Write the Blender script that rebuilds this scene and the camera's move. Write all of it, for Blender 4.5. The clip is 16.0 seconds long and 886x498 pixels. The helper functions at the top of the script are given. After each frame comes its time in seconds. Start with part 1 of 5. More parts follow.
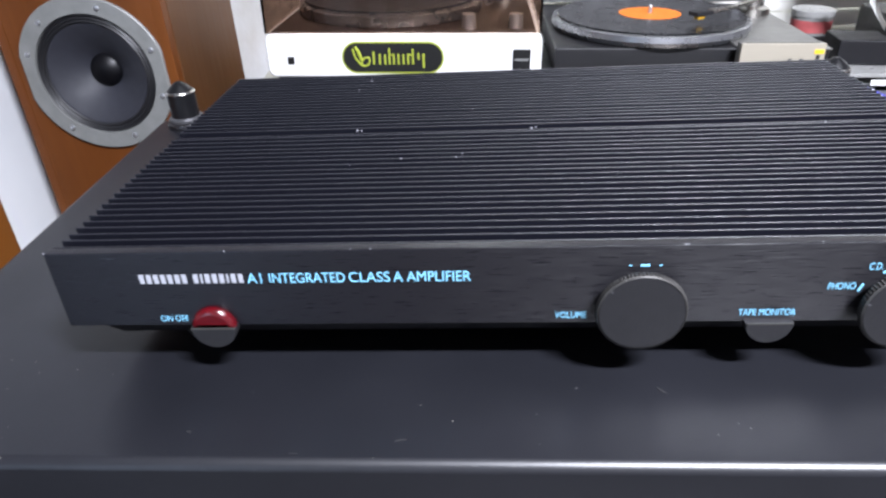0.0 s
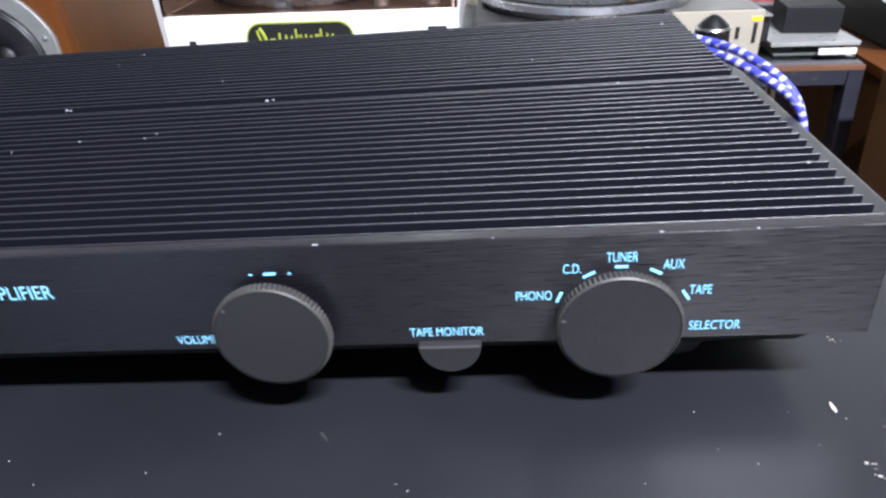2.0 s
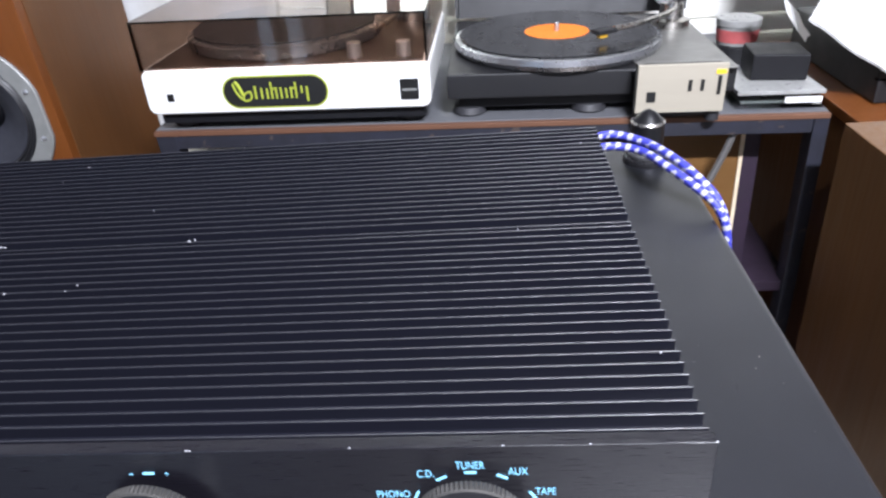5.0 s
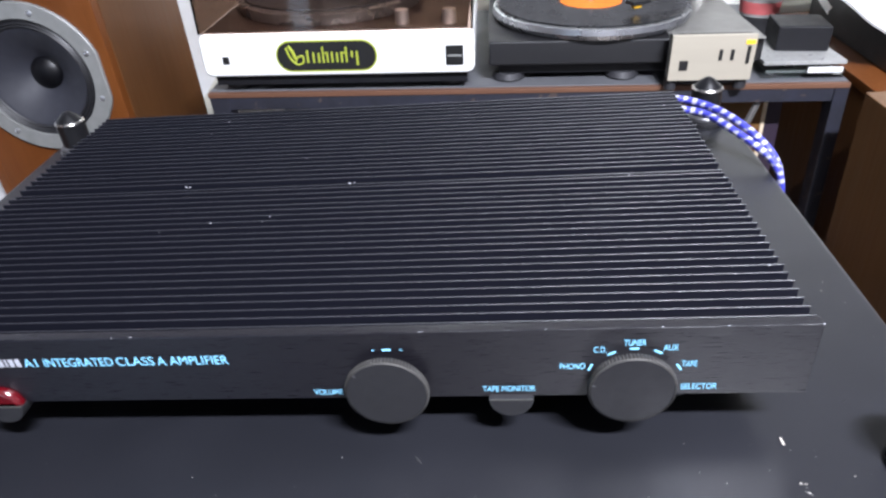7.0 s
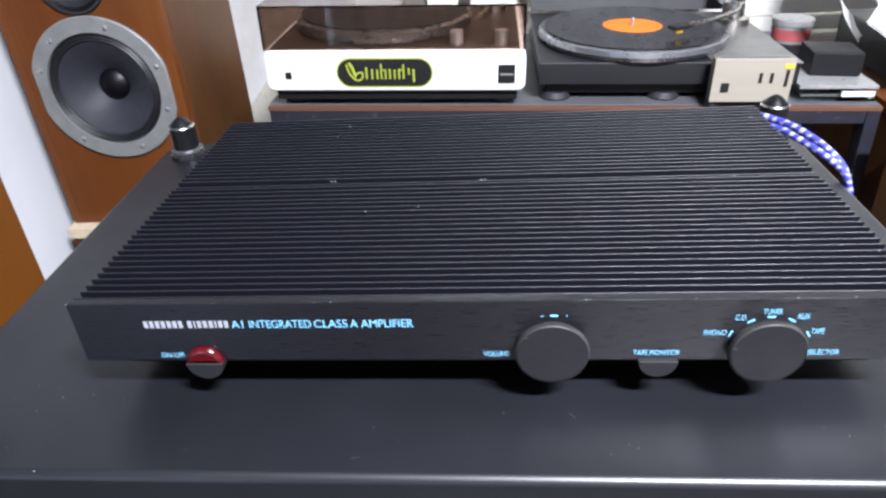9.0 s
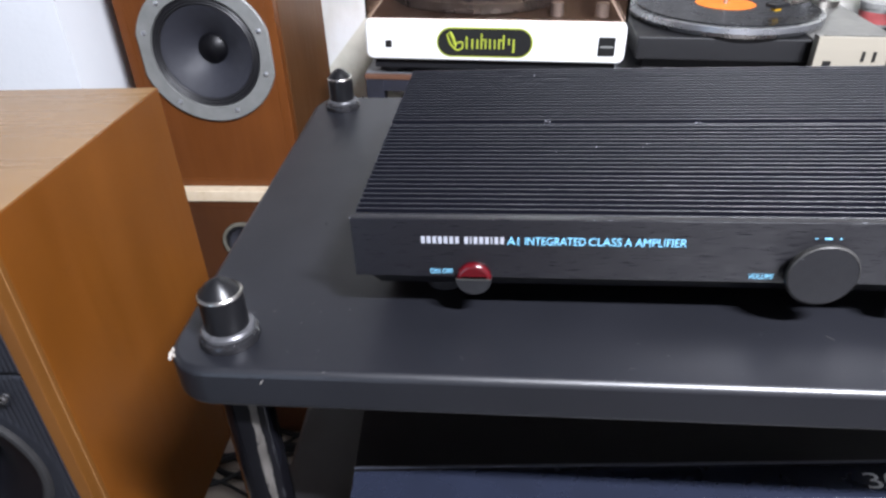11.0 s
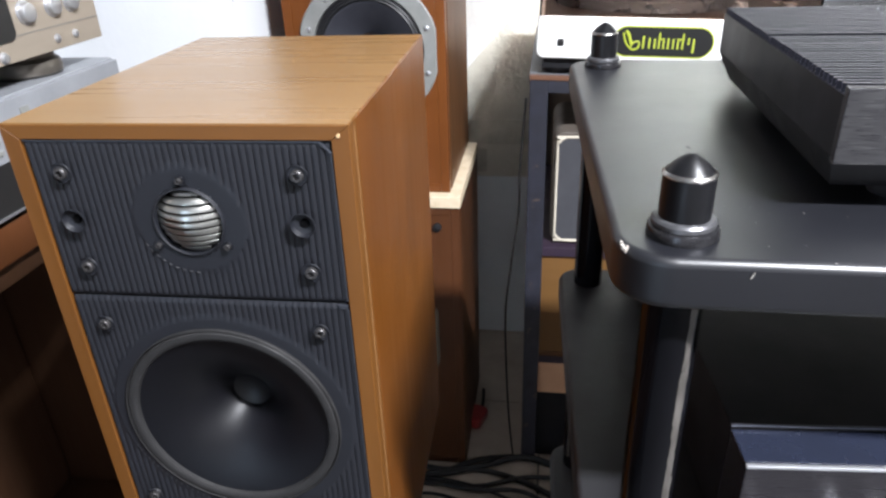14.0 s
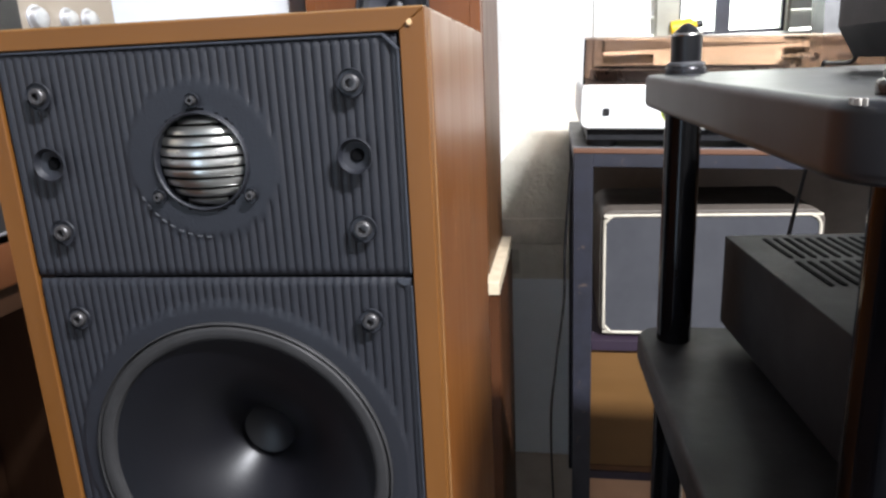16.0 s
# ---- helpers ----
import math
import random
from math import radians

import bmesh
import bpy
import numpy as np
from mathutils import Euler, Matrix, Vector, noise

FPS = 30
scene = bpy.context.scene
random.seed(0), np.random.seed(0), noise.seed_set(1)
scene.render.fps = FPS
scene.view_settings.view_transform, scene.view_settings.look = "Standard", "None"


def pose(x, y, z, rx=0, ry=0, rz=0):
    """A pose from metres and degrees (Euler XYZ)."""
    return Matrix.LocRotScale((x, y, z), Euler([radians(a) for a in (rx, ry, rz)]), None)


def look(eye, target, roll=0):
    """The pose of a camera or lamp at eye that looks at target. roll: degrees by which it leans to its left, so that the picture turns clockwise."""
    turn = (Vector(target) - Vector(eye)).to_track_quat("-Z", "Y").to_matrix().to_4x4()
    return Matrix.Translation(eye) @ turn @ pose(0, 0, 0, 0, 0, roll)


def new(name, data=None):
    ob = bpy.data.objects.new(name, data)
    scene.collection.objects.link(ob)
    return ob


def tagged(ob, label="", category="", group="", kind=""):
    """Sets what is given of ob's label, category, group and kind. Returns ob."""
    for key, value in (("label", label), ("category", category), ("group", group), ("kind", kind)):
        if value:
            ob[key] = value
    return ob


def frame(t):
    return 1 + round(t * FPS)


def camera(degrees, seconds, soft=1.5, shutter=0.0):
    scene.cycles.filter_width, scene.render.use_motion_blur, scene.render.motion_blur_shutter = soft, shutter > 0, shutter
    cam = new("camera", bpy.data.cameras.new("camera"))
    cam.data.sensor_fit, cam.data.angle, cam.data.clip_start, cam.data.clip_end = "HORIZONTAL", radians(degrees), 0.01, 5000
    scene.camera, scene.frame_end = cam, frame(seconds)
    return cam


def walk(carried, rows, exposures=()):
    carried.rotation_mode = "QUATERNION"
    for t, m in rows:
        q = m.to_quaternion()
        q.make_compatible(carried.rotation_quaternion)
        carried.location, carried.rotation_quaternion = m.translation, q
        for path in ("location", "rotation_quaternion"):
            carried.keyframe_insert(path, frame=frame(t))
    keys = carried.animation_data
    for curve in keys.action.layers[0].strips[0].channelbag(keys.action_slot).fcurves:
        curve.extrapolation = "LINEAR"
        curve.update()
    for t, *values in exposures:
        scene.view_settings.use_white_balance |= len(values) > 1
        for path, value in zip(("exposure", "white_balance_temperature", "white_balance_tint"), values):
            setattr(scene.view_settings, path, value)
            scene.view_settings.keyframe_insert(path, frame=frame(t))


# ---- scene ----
cam = camera(66.0, 16.0, soft=2.5, shutter=0.25)
PATH = [
    (0, (-0.0232, -0.2288, 1.2239), (-0.1687, 1.4984, 0.2262), -3.27),
    (0.5, (0.0022, -0.2073, 1.2169), (-0.1550, 1.5106, 0.2051), -4.24),
    (1, (0.0394, -0.1878, 1.2036), (-0.1303, 1.5259, 0.1866), -5.00),
    (1.5, (0.0719, -0.1764, 1.1948), (-0.0520, 1.5438, 0.1821), -4.10),
    (2, (0.1029, -0.1613, 1.1856), (-0.0750, 1.5492, 0.1646), -5.18),
    (2.5, (0.1322, -0.1507, 1.1760), (-0.0767, 1.5541, 0.1513), -6.10),
    (3, (0.1571, -0.1461, 1.1711), (-0.0629, 1.5603, 0.1514), -6.38),
    (3.5, (0.1739, -0.1480, 1.1715), (-0.0622, 1.5643, 0.1652), -6.81),
    (4, (0.1764, -0.1434, 1.1920), (-0.0623, 1.5794, 0.2046), -5.98),
    (4.2, (0.1731, -0.1367, 1.2055), (-0.0541, 1.5950, 0.2310), -5.82),
    (6.3, (0.1074, -0.1727, 1.2563), (-0.0583, 1.4921, 0.1604), -5.80),
    (6.5, (0.1020, -0.1816, 1.2575), (-0.0730, 1.4789, 0.1567), -5.73),
    (7, (0.0837, -0.2084, 1.2674), (-0.0877, 1.4605, 0.1786), -4.96),
    (7.5, (0.0696, -0.2245, 1.2747), (-0.1082, 1.4648, 0.2190), -5.20),
    (8, (0.0552, -0.2350, 1.2783), (-0.1183, 1.4660, 0.2408), -4.56),
    (8.2, (0.0475, -0.2405, 1.2806), (-0.1261, 1.4643, 0.2494), -4.32),
    (10.3, (-0.0681, -0.2859, 1.2753), (-0.2430, 1.4073, 0.2253), -3.54),
    (10.5, (-0.0829, -0.2886, 1.2706), (-0.2696, 1.4020, 0.2185), -3.19),
    (11, (-0.1208, -0.3047, 1.2650), (-0.3191, 1.3810, 0.2072), -2.70),
    (11.5, (-0.1616, -0.3230, 1.2556), (-0.3640, 1.3610, 0.1958), -1.75),
    (12, (-0.2036, -0.3229, 1.2380), (-0.4197, 1.3617, 0.1819), -2.06),
    (12.5, (-0.2354, -0.3262, 1.2242), (-0.4764, 1.3641, 0.1827), -2.14),
    (13, (-0.2776, -0.3357, 1.2105), (-0.5301, 1.3623, 0.1843), -2.23),
    (13.5, (-0.3122, -0.3343, 1.1910), (-0.5787, 1.3877, 0.2092), -2.17),
    (14, (-0.3374, -0.3239, 1.1719), (-0.6265, 1.4338, 0.2627), -2.18),
    (14.5, (-0.3575, -0.3063, 1.1458), (-0.6649, 1.4678, 0.2751), -1.66),
    (15, (-0.3711, -0.2903, 1.1224), (-0.7131, 1.5112, 0.3238), -2.84),
    (15.5, (-0.3837, -0.2707, 1.0832), (-0.7359, 1.5825, 0.4186), -3.93),
    (16, (-0.3885, -0.2630, 1.0451), (-0.7267, 1.6388, 0.5267), -2.68),
]
walk(cam, [(t, look(eye, target, roll)) for t, eye, target, roll in PATH], ((0, 0.90, 6240, 16), (1.5, 0.97, 6240, 16), (8.2, 0.97, 6260, 16), (11.0, 0.98, 6320, 15), (12.0, 1.06, 6320, 14), (13.5, 1.24, 6480, 12), (15.0, 1.38, 6600, 12), (16.0, 1.36, 6600, 12)))

# ---- world and light ----
world = bpy.data.worlds.new("world")
scene.world = world
world.use_nodes = True
world.node_tree.nodes["Background"].inputs[0].default_value = (0.62, 0.80, 1.0, 1)
world.node_tree.nodes["Background"].inputs[1].default_value = 1.8


def area_lamp(name, m, sx, sy, watts, colour):
    lamp = bpy.data.lights.new(name, "AREA")
    lamp.shape, lamp.size, lamp.size_y, lamp.energy, lamp.color = "RECTANGLE", sx, sy, watts, colour
    ob = new(name, lamp)
    ob.matrix_world = m
    return ob


LAMP_X, LAMP_Y, LAMP_Z = 0.60, -0.72, 2.38
area_lamp("tube_light", pose(LAMP_X, LAMP_Y, LAMP_Z - 0.02, 0, 0, 0), 0.48, 0.08, 104.0, (0.93, 0.97, 1.03))


# ---- materials ----
def nodes_of(name):
    m = bpy.data.materials.new(name)
    m.use_nodes = True
    t = m.node_tree
    return m, t, t.nodes["Principled BSDF"]


def noise_node(t, coords, scale, detail=4.0, rough=0.55, stretch=(1, 1, 1)):
    mp = t.nodes.new("ShaderNodeMapping")
    mp.inputs["Scale"].default_value = stretch
    t.links.new(coords, mp.inputs["Vector"])
    n = t.nodes.new("ShaderNodeTexNoise")
    n.inputs["Scale"].default_value, n.inputs["Detail"].default_value, n.inputs["Roughness"].default_value = scale, detail, rough
    t.links.new(mp.outputs[0], n.inputs["Vector"])
    return n.outputs["Fac"]


def ramp(t, fac, stops):
    r = t.nodes.new("ShaderNodeValToRGB")
    while len(r.color_ramp.elements) < len(stops):
        r.color_ramp.elements.new(0.5)
    for e, (p, c) in zip(r.color_ramp.elements, stops):
        e.position, e.color = p, (*c, 1) if len(c) == 3 else c
    t.links.new(fac, r.inputs["Fac"])
    return r.outputs["Color"]


def spread(t, fac, lo, hi):
    r = t.nodes.new("ShaderNodeMapRange")
    r.inputs["From Min"].default_value, r.inputs["From Max"].default_value = 0.3, 0.7
    r.inputs["To Min"].default_value, r.inputs["To Max"].default_value = lo, hi
    t.links.new(fac, r.inputs["Value"])
    return r.outputs[0]


def surf(name, c1, c2=None, scale=12, rough=(0.4, 0.55), metal=0.0, bump=0.0, fine=300, stretch=(1, 1, 1), spec=0.5, coat=0.0, specks=None, bump_dist=0.0005, brushed=0.0):
    """Paint, plastic, cloth or metal: a slow change of tone, a fine grain in gloss and relief, and if wanted dust specks."""
    m, t, b = nodes_of(name)
    co = t.nodes.new("ShaderNodeTexCoord").outputs["Object"]
    slow = noise_node(t, co, scale, 5, 0.6, stretch)
    grain = noise_node(t, co, fine, 3, 0.6, stretch)
    colour = ramp(t, slow, [(0.3, c1), (0.7, c2 or tuple(v * 0.82 for v in c1))])
    if specks:
        dots = noise_node(t, co, specks[0], 2, 0.5)
        mix = t.nodes.new("ShaderNodeMix")
        mix.data_type = "RGBA"
        mr = t.nodes.new("ShaderNodeMapRange")
        mr.inputs["From Min"].default_value, mr.inputs["From Max"].default_value = specks[1], specks[1] + 0.03
        t.links.new(dots, mr.inputs["Value"])
        t.links.new(mr.outputs[0], mix.inputs["Factor"])
        t.links.new(colour, mix.inputs["A"])
        mix.inputs["B"].default_value = (*specks[2], 1)
        colour = mix.outputs["Result"]
    t.links.new(colour, b.inputs["Base Color"])
    t.links.new(spread(t, slow, rough[0], rough[1]), b.inputs["Roughness"])
    b.inputs["Metallic"].default_value = metal
    b.inputs["Specular IOR Level"].default_value = spec
    b.inputs["Coat Weight"].default_value, b.inputs["Coat Roughness"].default_value = coat, 0.2
    if brushed:
        up = t.nodes.new("ShaderNodeCombineXYZ")
        up.inputs["Z"].default_value = 1.0
        b.inputs["Anisotropic"].default_value = brushed
        t.links.new(up.outputs[0], b.inputs["Tangent"])
    if bump:
        bn = t.nodes.new("ShaderNodeBump")
        bn.inputs["Strength"].default_value, bn.inputs["Distance"].default_value = bump, bump_dist
        t.links.new(grain, bn.inputs["Height"])
        t.links.new(bn.outputs[0], b.inputs["Normal"])
    return m


def wood(name, dark, light, along="z", rough=(0.3, 0.45), coat=0.15, scale=9):
    """Veneer with grain running along one axis."""
    m, t, b = nodes_of(name)
    co = t.nodes.new("ShaderNodeTexCoord").outputs["Object"]
    k = {"x": (0.10, 1, 1), "y": (1, 0.10, 1), "z": (1, 1, 0.10)}[along]
    broad = noise_node(t, co, scale, 6, 0.65, k)
    streak = noise_node(t, co, scale * 14, 4, 0.6, tuple(v * 0.5 if v < 1 else v for v in k))
    blotch = noise_node(t, co, 5, 3)
    a = ramp(t, broad, [(0.25, dark), (0.5, tuple((p + q) / 2 for p, q in zip(dark, light))), (0.75, light)])
    s = ramp(t, streak, [(0.3, (0.84, 0.84, 0.84)), (0.65, (1, 1, 1))])
    q = ramp(t, blotch, [(0.3, (0.78, 0.78, 0.78)), (0.7, (1.1, 1.1, 1.1))])
    for other, much in ((s, 0.5), (q, 0.8)):
        mx = t.nodes.new("ShaderNodeMix")
        mx.data_type, mx.blend_type = "RGBA", "MULTIPLY"
        mx.inputs["Factor"].default_value = much
        t.links.new(a, mx.inputs["A"])
        t.links.new(other, mx.inputs["B"])
        a = mx.outputs["Result"]
    t.links.new(a, b.inputs["Base Color"])
    t.links.new(spread(t, streak, rough[0], rough[1]), b.inputs["Roughness"])
    b.inputs["Specular IOR Level"].default_value = 0.3
    b.inputs["Coat Weight"].default_value, b.inputs["Coat Roughness"].default_value = coat * 0.5, 0.3
    bn = t.nodes.new("ShaderNodeBump")
    bn.inputs["Strength"].default_value, bn.inputs["Distance"].default_value = 0.15, 0.0004
    t.links.new(streak, bn.inputs["Height"])
    t.links.new(bn.outputs[0], b.inputs["Normal"])
    return m


def glassy(name, colour, rough=0.03, alpha=None):
    m, t, b = nodes_of(name)
    b.inputs["Base Color"].default_value = (*colour, 1)
    b.inputs["Roughness"].default_value = rough
    b.inputs["Transmission Weight"].default_value = 1.0
    b.inputs["IOR"].default_value = 1.3
    return m


PANEL = surf("brushed_black_panel", (0.0036, 0.0032, 0.0050), (0.0022, 0.0020, 0.0034), 1500, (0.22, 0.46), 0.0, 0.35, 2600, (0.05, 1, 1), spec=0.50, bump_dist=0.0003, brushed=0.78)
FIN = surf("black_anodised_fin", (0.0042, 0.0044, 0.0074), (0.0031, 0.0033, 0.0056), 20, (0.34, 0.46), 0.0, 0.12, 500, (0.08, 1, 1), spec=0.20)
# Fin crests: paler and glossier than FIN, their highlight put into the material.
FIN_EDGE = surf("highlight_fin_edge", (0.0062, 0.0064, 0.0092), (0.0040, 0.0042, 0.0066), 40, (0.40, 0.50), 0.0, 0.12, 500, (0.08, 1, 1), spec=0.62)
# Unseen walls: greys chosen for the light they bounce.
DIM = surf("unseen_wall_dull_grey", (0.25, 0.245, 0.25), (0.19, 0.187, 0.19), 3, (0.7, 0.8), 0, 0.3, 120)
PALE_GREY = surf("unseen_wall_light_grey", (0.40, 0.395, 0.40), (0.33, 0.327, 0.33), 3, (0.7, 0.8), 0, 0.3, 120)
CHASSIS = surf("black_painted_steel", (0.0050, 0.0050, 0.0068), (0.0038, 0.0038, 0.0052), 25, (0.45, 0.6), 0.0, 0.3, 900, spec=0.35)
KNOB = surf("matte_black_knob", (0.0085, 0.0083, 0.0096), (0.0052, 0.0051, 0.0062), 90, (0.45, 0.62), 0.0, 0.2, 900, spec=0.42)
KNURL = surf("knurled_edge", (0.06, 0.058, 0.055), (0.045, 0.043, 0.04), 60, (0.35, 0.45), 0.5)
PRINT_W = surf("white_print", (0.30, 0.31, 0.34), (0.24, 0.25, 0.28), 200, (0.5, 0.6))
PRINT_B = surf("pale_blue_print", (0.21, 0.52, 0.70), (0.17, 0.44, 0.62), 200, (0.5, 0.6))
RED = surf("red_lens", (0.055, 0.001, 0.003), (0.04, 0.0008, 0.002), 60, (0.14, 0.2), 0, coat=0.3)
RACK = surf("satin_black_lacquer", (0.0064, 0.0067, 0.0088), (0.0026, 0.0029, 0.0045), 13, (0.37, 0.42), 0.0, 0.05, 700, spec=0.58, specks=(420, 0.79, (0.07, 0.07, 0.07)))
# Lower shelves: duller copy of RACK, its reflections toned down in the material.
SHELF_LOW = surf("dulled_black_lacquer", (0.0075, 0.0075, 0.0085), (0.0045, 0.0045, 0.0055), 22, (0.45, 0.6), 0.0, 0.2, 700, spec=0.42, specks=(300, 0.72, (0.05, 0.05, 0.05)))
COLLAR = surf("worn_dark_metal", (0.034, 0.033, 0.036), (0.013, 0.013, 0.0145), 70, (0.2, 0.32), 0.6, 0.1, 500)
POST = surf("gloss_black_post", (0.0035, 0.0035, 0.0045), (0.0025, 0.0025, 0.0032), 20, (0.07, 0.14), 0.0, 0.05, 400, spec=0.14)
CHROME = surf("worn_chrome", (0.55, 0.53, 0.5), (0.42, 0.4, 0.37), 40, (0.2, 0.35), 1.0, 0.1, 500)
CHIP = surf("bare_chipped_wood", (0.34, 0.31, 0.28), (0.22, 0.2, 0.17), 300, (0.6, 0.7))
DUST = surf("dust_fleck", (0.30, 0.30, 0.32), (0.2, 0.2, 0.22), 300, (0.7, 0.8))
# Top veneer is paler than the sides, holding the white wall's glare.
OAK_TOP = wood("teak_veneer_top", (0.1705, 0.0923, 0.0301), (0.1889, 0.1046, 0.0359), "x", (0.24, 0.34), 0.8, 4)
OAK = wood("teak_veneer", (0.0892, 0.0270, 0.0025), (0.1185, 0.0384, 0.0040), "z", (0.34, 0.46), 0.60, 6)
OAK_X = wood("teak_veneer_edge", (0.0819, 0.0306, 0.0051), (0.1082, 0.0425, 0.0075), "x", (0.42, 0.55), 0.0)
OAK_Z = wood("teak_veneer_upright_edge", (0.0819, 0.0298, 0.0049), (0.1082, 0.0418, 0.0073), "z", (0.42, 0.55), 0.0)
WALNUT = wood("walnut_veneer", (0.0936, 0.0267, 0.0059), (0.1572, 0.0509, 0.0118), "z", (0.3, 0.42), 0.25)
# Walnut darkened for the shade on the lower loudspeaker; also the console top.
WALNUT_L = wood("darkened_walnut_veneer", (0.0467, 0.0158, 0.0052), (0.0808, 0.0277, 0.0091), "z", (0.4, 0.55), 0.1)
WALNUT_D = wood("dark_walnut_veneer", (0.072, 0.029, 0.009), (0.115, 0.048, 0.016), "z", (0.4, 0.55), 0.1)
WALNUT_R = wood("shaded_red_walnut_veneer", (0.040, 0.0145, 0.0045), (0.066, 0.024, 0.0075), "z", (0.4, 0.55), 0.05)
WALNUT_B = wood("olive_brown_veneer", (0.075, 0.034, 0.010), (0.13, 0.060, 0.020), "z", (0.4, 0.55), 0.1)
BAFFLE = surf("charcoal_moulding", (0.0074, 0.0080, 0.0108), (0.0056, 0.0061, 0.0086), 30, (0.44, 0.56), 0, 0.3, 900, spec=0.36)
CONE = surf("black_polymer_cone", (0.0018, 0.0018, 0.0030), (0.0012, 0.0012, 0.0021), 30, (0.40, 0.44), 0, 0.1, 500, spec=0.30)
CASE_TOP = surf("dull_case_paint", (0.0088, 0.0084, 0.0096), (0.0054, 0.0052, 0.0062), 14, (0.45, 0.6), 0, 0.2, 700, spec=0.13)
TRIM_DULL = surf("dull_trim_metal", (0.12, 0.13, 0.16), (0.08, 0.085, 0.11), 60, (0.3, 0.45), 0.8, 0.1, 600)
WOOFER_RUBBER = surf("dusty_grey_rubber", (0.0175, 0.0170, 0.0172), (0.0115, 0.0112, 0.0115), 60, (0.6, 0.75), 0, 0.3, 700, spec=0.2)
RUBBER = surf("grey_rubber", (0.020, 0.020, 0.023), (0.015, 0.015, 0.018), 30, (0.5, 0.65), 0, 0.2, 700)
PAPER = surf("grey_black_paper_cone", (0.024, 0.025, 0.033), (0.017, 0.018, 0.025), 40, (0.5, 0.62), 0, 0.4, 500)
CAST = surf("grey_cast_metal", (0.26, 0.265, 0.255), (0.195, 0.2, 0.192), 25, (0.45, 0.6), 0.3, 0.25, 500)
STEEL = surf("bright_steel", (0.62, 0.63, 0.66), (0.5, 0.51, 0.53), 60, (0.3, 0.42), 0.9)
DOME = surf("polished_dome", (0.56, 0.56, 0.53), (0.45, 0.45, 0.42), 60, (0.26, 0.36), 1.0)
BOLT = surf("dark_bolt", (0.055, 0.052, 0.052), (0.036, 0.034, 0.034), 90, (0.4, 0.5), 0.6)
# Near-black stands in for the shade inside slots, sockets and plate gaps.
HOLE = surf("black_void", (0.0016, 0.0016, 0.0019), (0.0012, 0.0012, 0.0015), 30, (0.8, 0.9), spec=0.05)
CREAM = surf("cream_board_edge", (0.62, 0.52, 0.38), (0.5, 0.4, 0.27), 60, (0.55, 0.7), 0, 0.3, 300)
WHITE = surf("white_lacquer", (0.80, 0.80, 0.78), (0.74, 0.74, 0.72), 12, (0.3, 0.4), 0, 0.05, 300)
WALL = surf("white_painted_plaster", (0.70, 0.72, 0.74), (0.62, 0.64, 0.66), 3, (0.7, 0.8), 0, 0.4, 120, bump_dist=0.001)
SLAT = surf("white_painted_slat", (0.78, 0.77, 0.72), (0.68, 0.67, 0.62), 9, (0.5, 0.6), 0, 0.2, 200)
DADO = surf("pale_blue_daylit_wall", (0.78, 0.84, 0.87), (0.70, 0.76, 0.79), 5, (0.5, 0.65), 0, 0.3, 120)
MORTAR = surf("stained_mortar", (0.62, 0.61, 0.53), (0.44, 0.43, 0.36), 9, (0.8, 0.9), 0, 0.8, 90, bump_dist=0.003)
BRICK = surf("dirty_painted_brick", (0.58, 0.57, 0.49), (0.38, 0.37, 0.31), 16, (0.75, 0.9), 0, 0.8, 120, bump_dist=0.002)
FLOOR = surf("grey_beige_tile", (0.42, 0.355, 0.29), (0.31, 0.26, 0.21), 9, (0.4, 0.55), 0, 0.2, 250)
GROUT = surf("dark_grout", (0.07, 0.065, 0.06), (0.05, 0.047, 0.044), 30, (0.7, 0.8))
CEIL = surf("unseen_ceiling_grey", (0.52, 0.52, 0.54), (0.44, 0.44, 0.46), 3, (0.75, 0.85), 0, 0.3, 150)
BENCH_TOP = surf("grey_laminate", (0.105, 0.108, 0.115), (0.08, 0.082, 0.09), 10, (0.4, 0.55), 0, 0.2, 400)
BENCH_EDGE = wood("worn_brown_edge", (0.0750, 0.0324, 0.0189), (0.1800, 0.0900, 0.0525), "x", (0.5, 0.65), 0.0)
FRAME = surf("blue_black_painted_steel", (0.022, 0.023, 0.034), (0.012, 0.0125, 0.018), 30, (0.4, 0.55), 0.1, 0.3, 400, specks=(48, 0.64, (0.060, 0.044, 0.040)))
BLACK_TT = surf("black_turntable_plastic", (0.012, 0.012, 0.0135), (0.009, 0.009, 0.010), 20, (0.38, 0.52), 0, 0.2, 600)
RECORD = surf("vinyl", (0.010, 0.010, 0.011), (0.008, 0.008, 0.009), 40, (0.2, 0.3))
ORANGE = surf("orange_paper_label", (0.85, 0.22, 0.02), (0.78, 0.18, 0.015), 60, (0.55, 0.65))
PLATTER = surf("cast_platter_rim", (0.34, 0.345, 0.36), (0.25, 0.255, 0.27), 40, (0.22, 0.35), 0.9)
SILVER = surf("champagne_silver", (0.39, 0.355, 0.285), (0.33, 0.30, 0.24), 20, (0.42, 0.52), 0.25, 0.1, 500, (0.1, 1, 1))
SILVER_T = surf("grey_metal_top", (0.22, 0.215, 0.20), (0.17, 0.165, 0.155), 15, (0.4, 0.5), 0.5, 0.2, 500)
GREY = surf("grey_receiver_case", (0.27, 0.28, 0.30), (0.215, 0.225, 0.24), 20, (0.35, 0.5), 0.3, 0.2, 600)
LIME = surf("yellow_green_ink", (0.34, 0.39, 0.04), (0.28, 0.33, 0.03), 90, (0.45, 0.55))
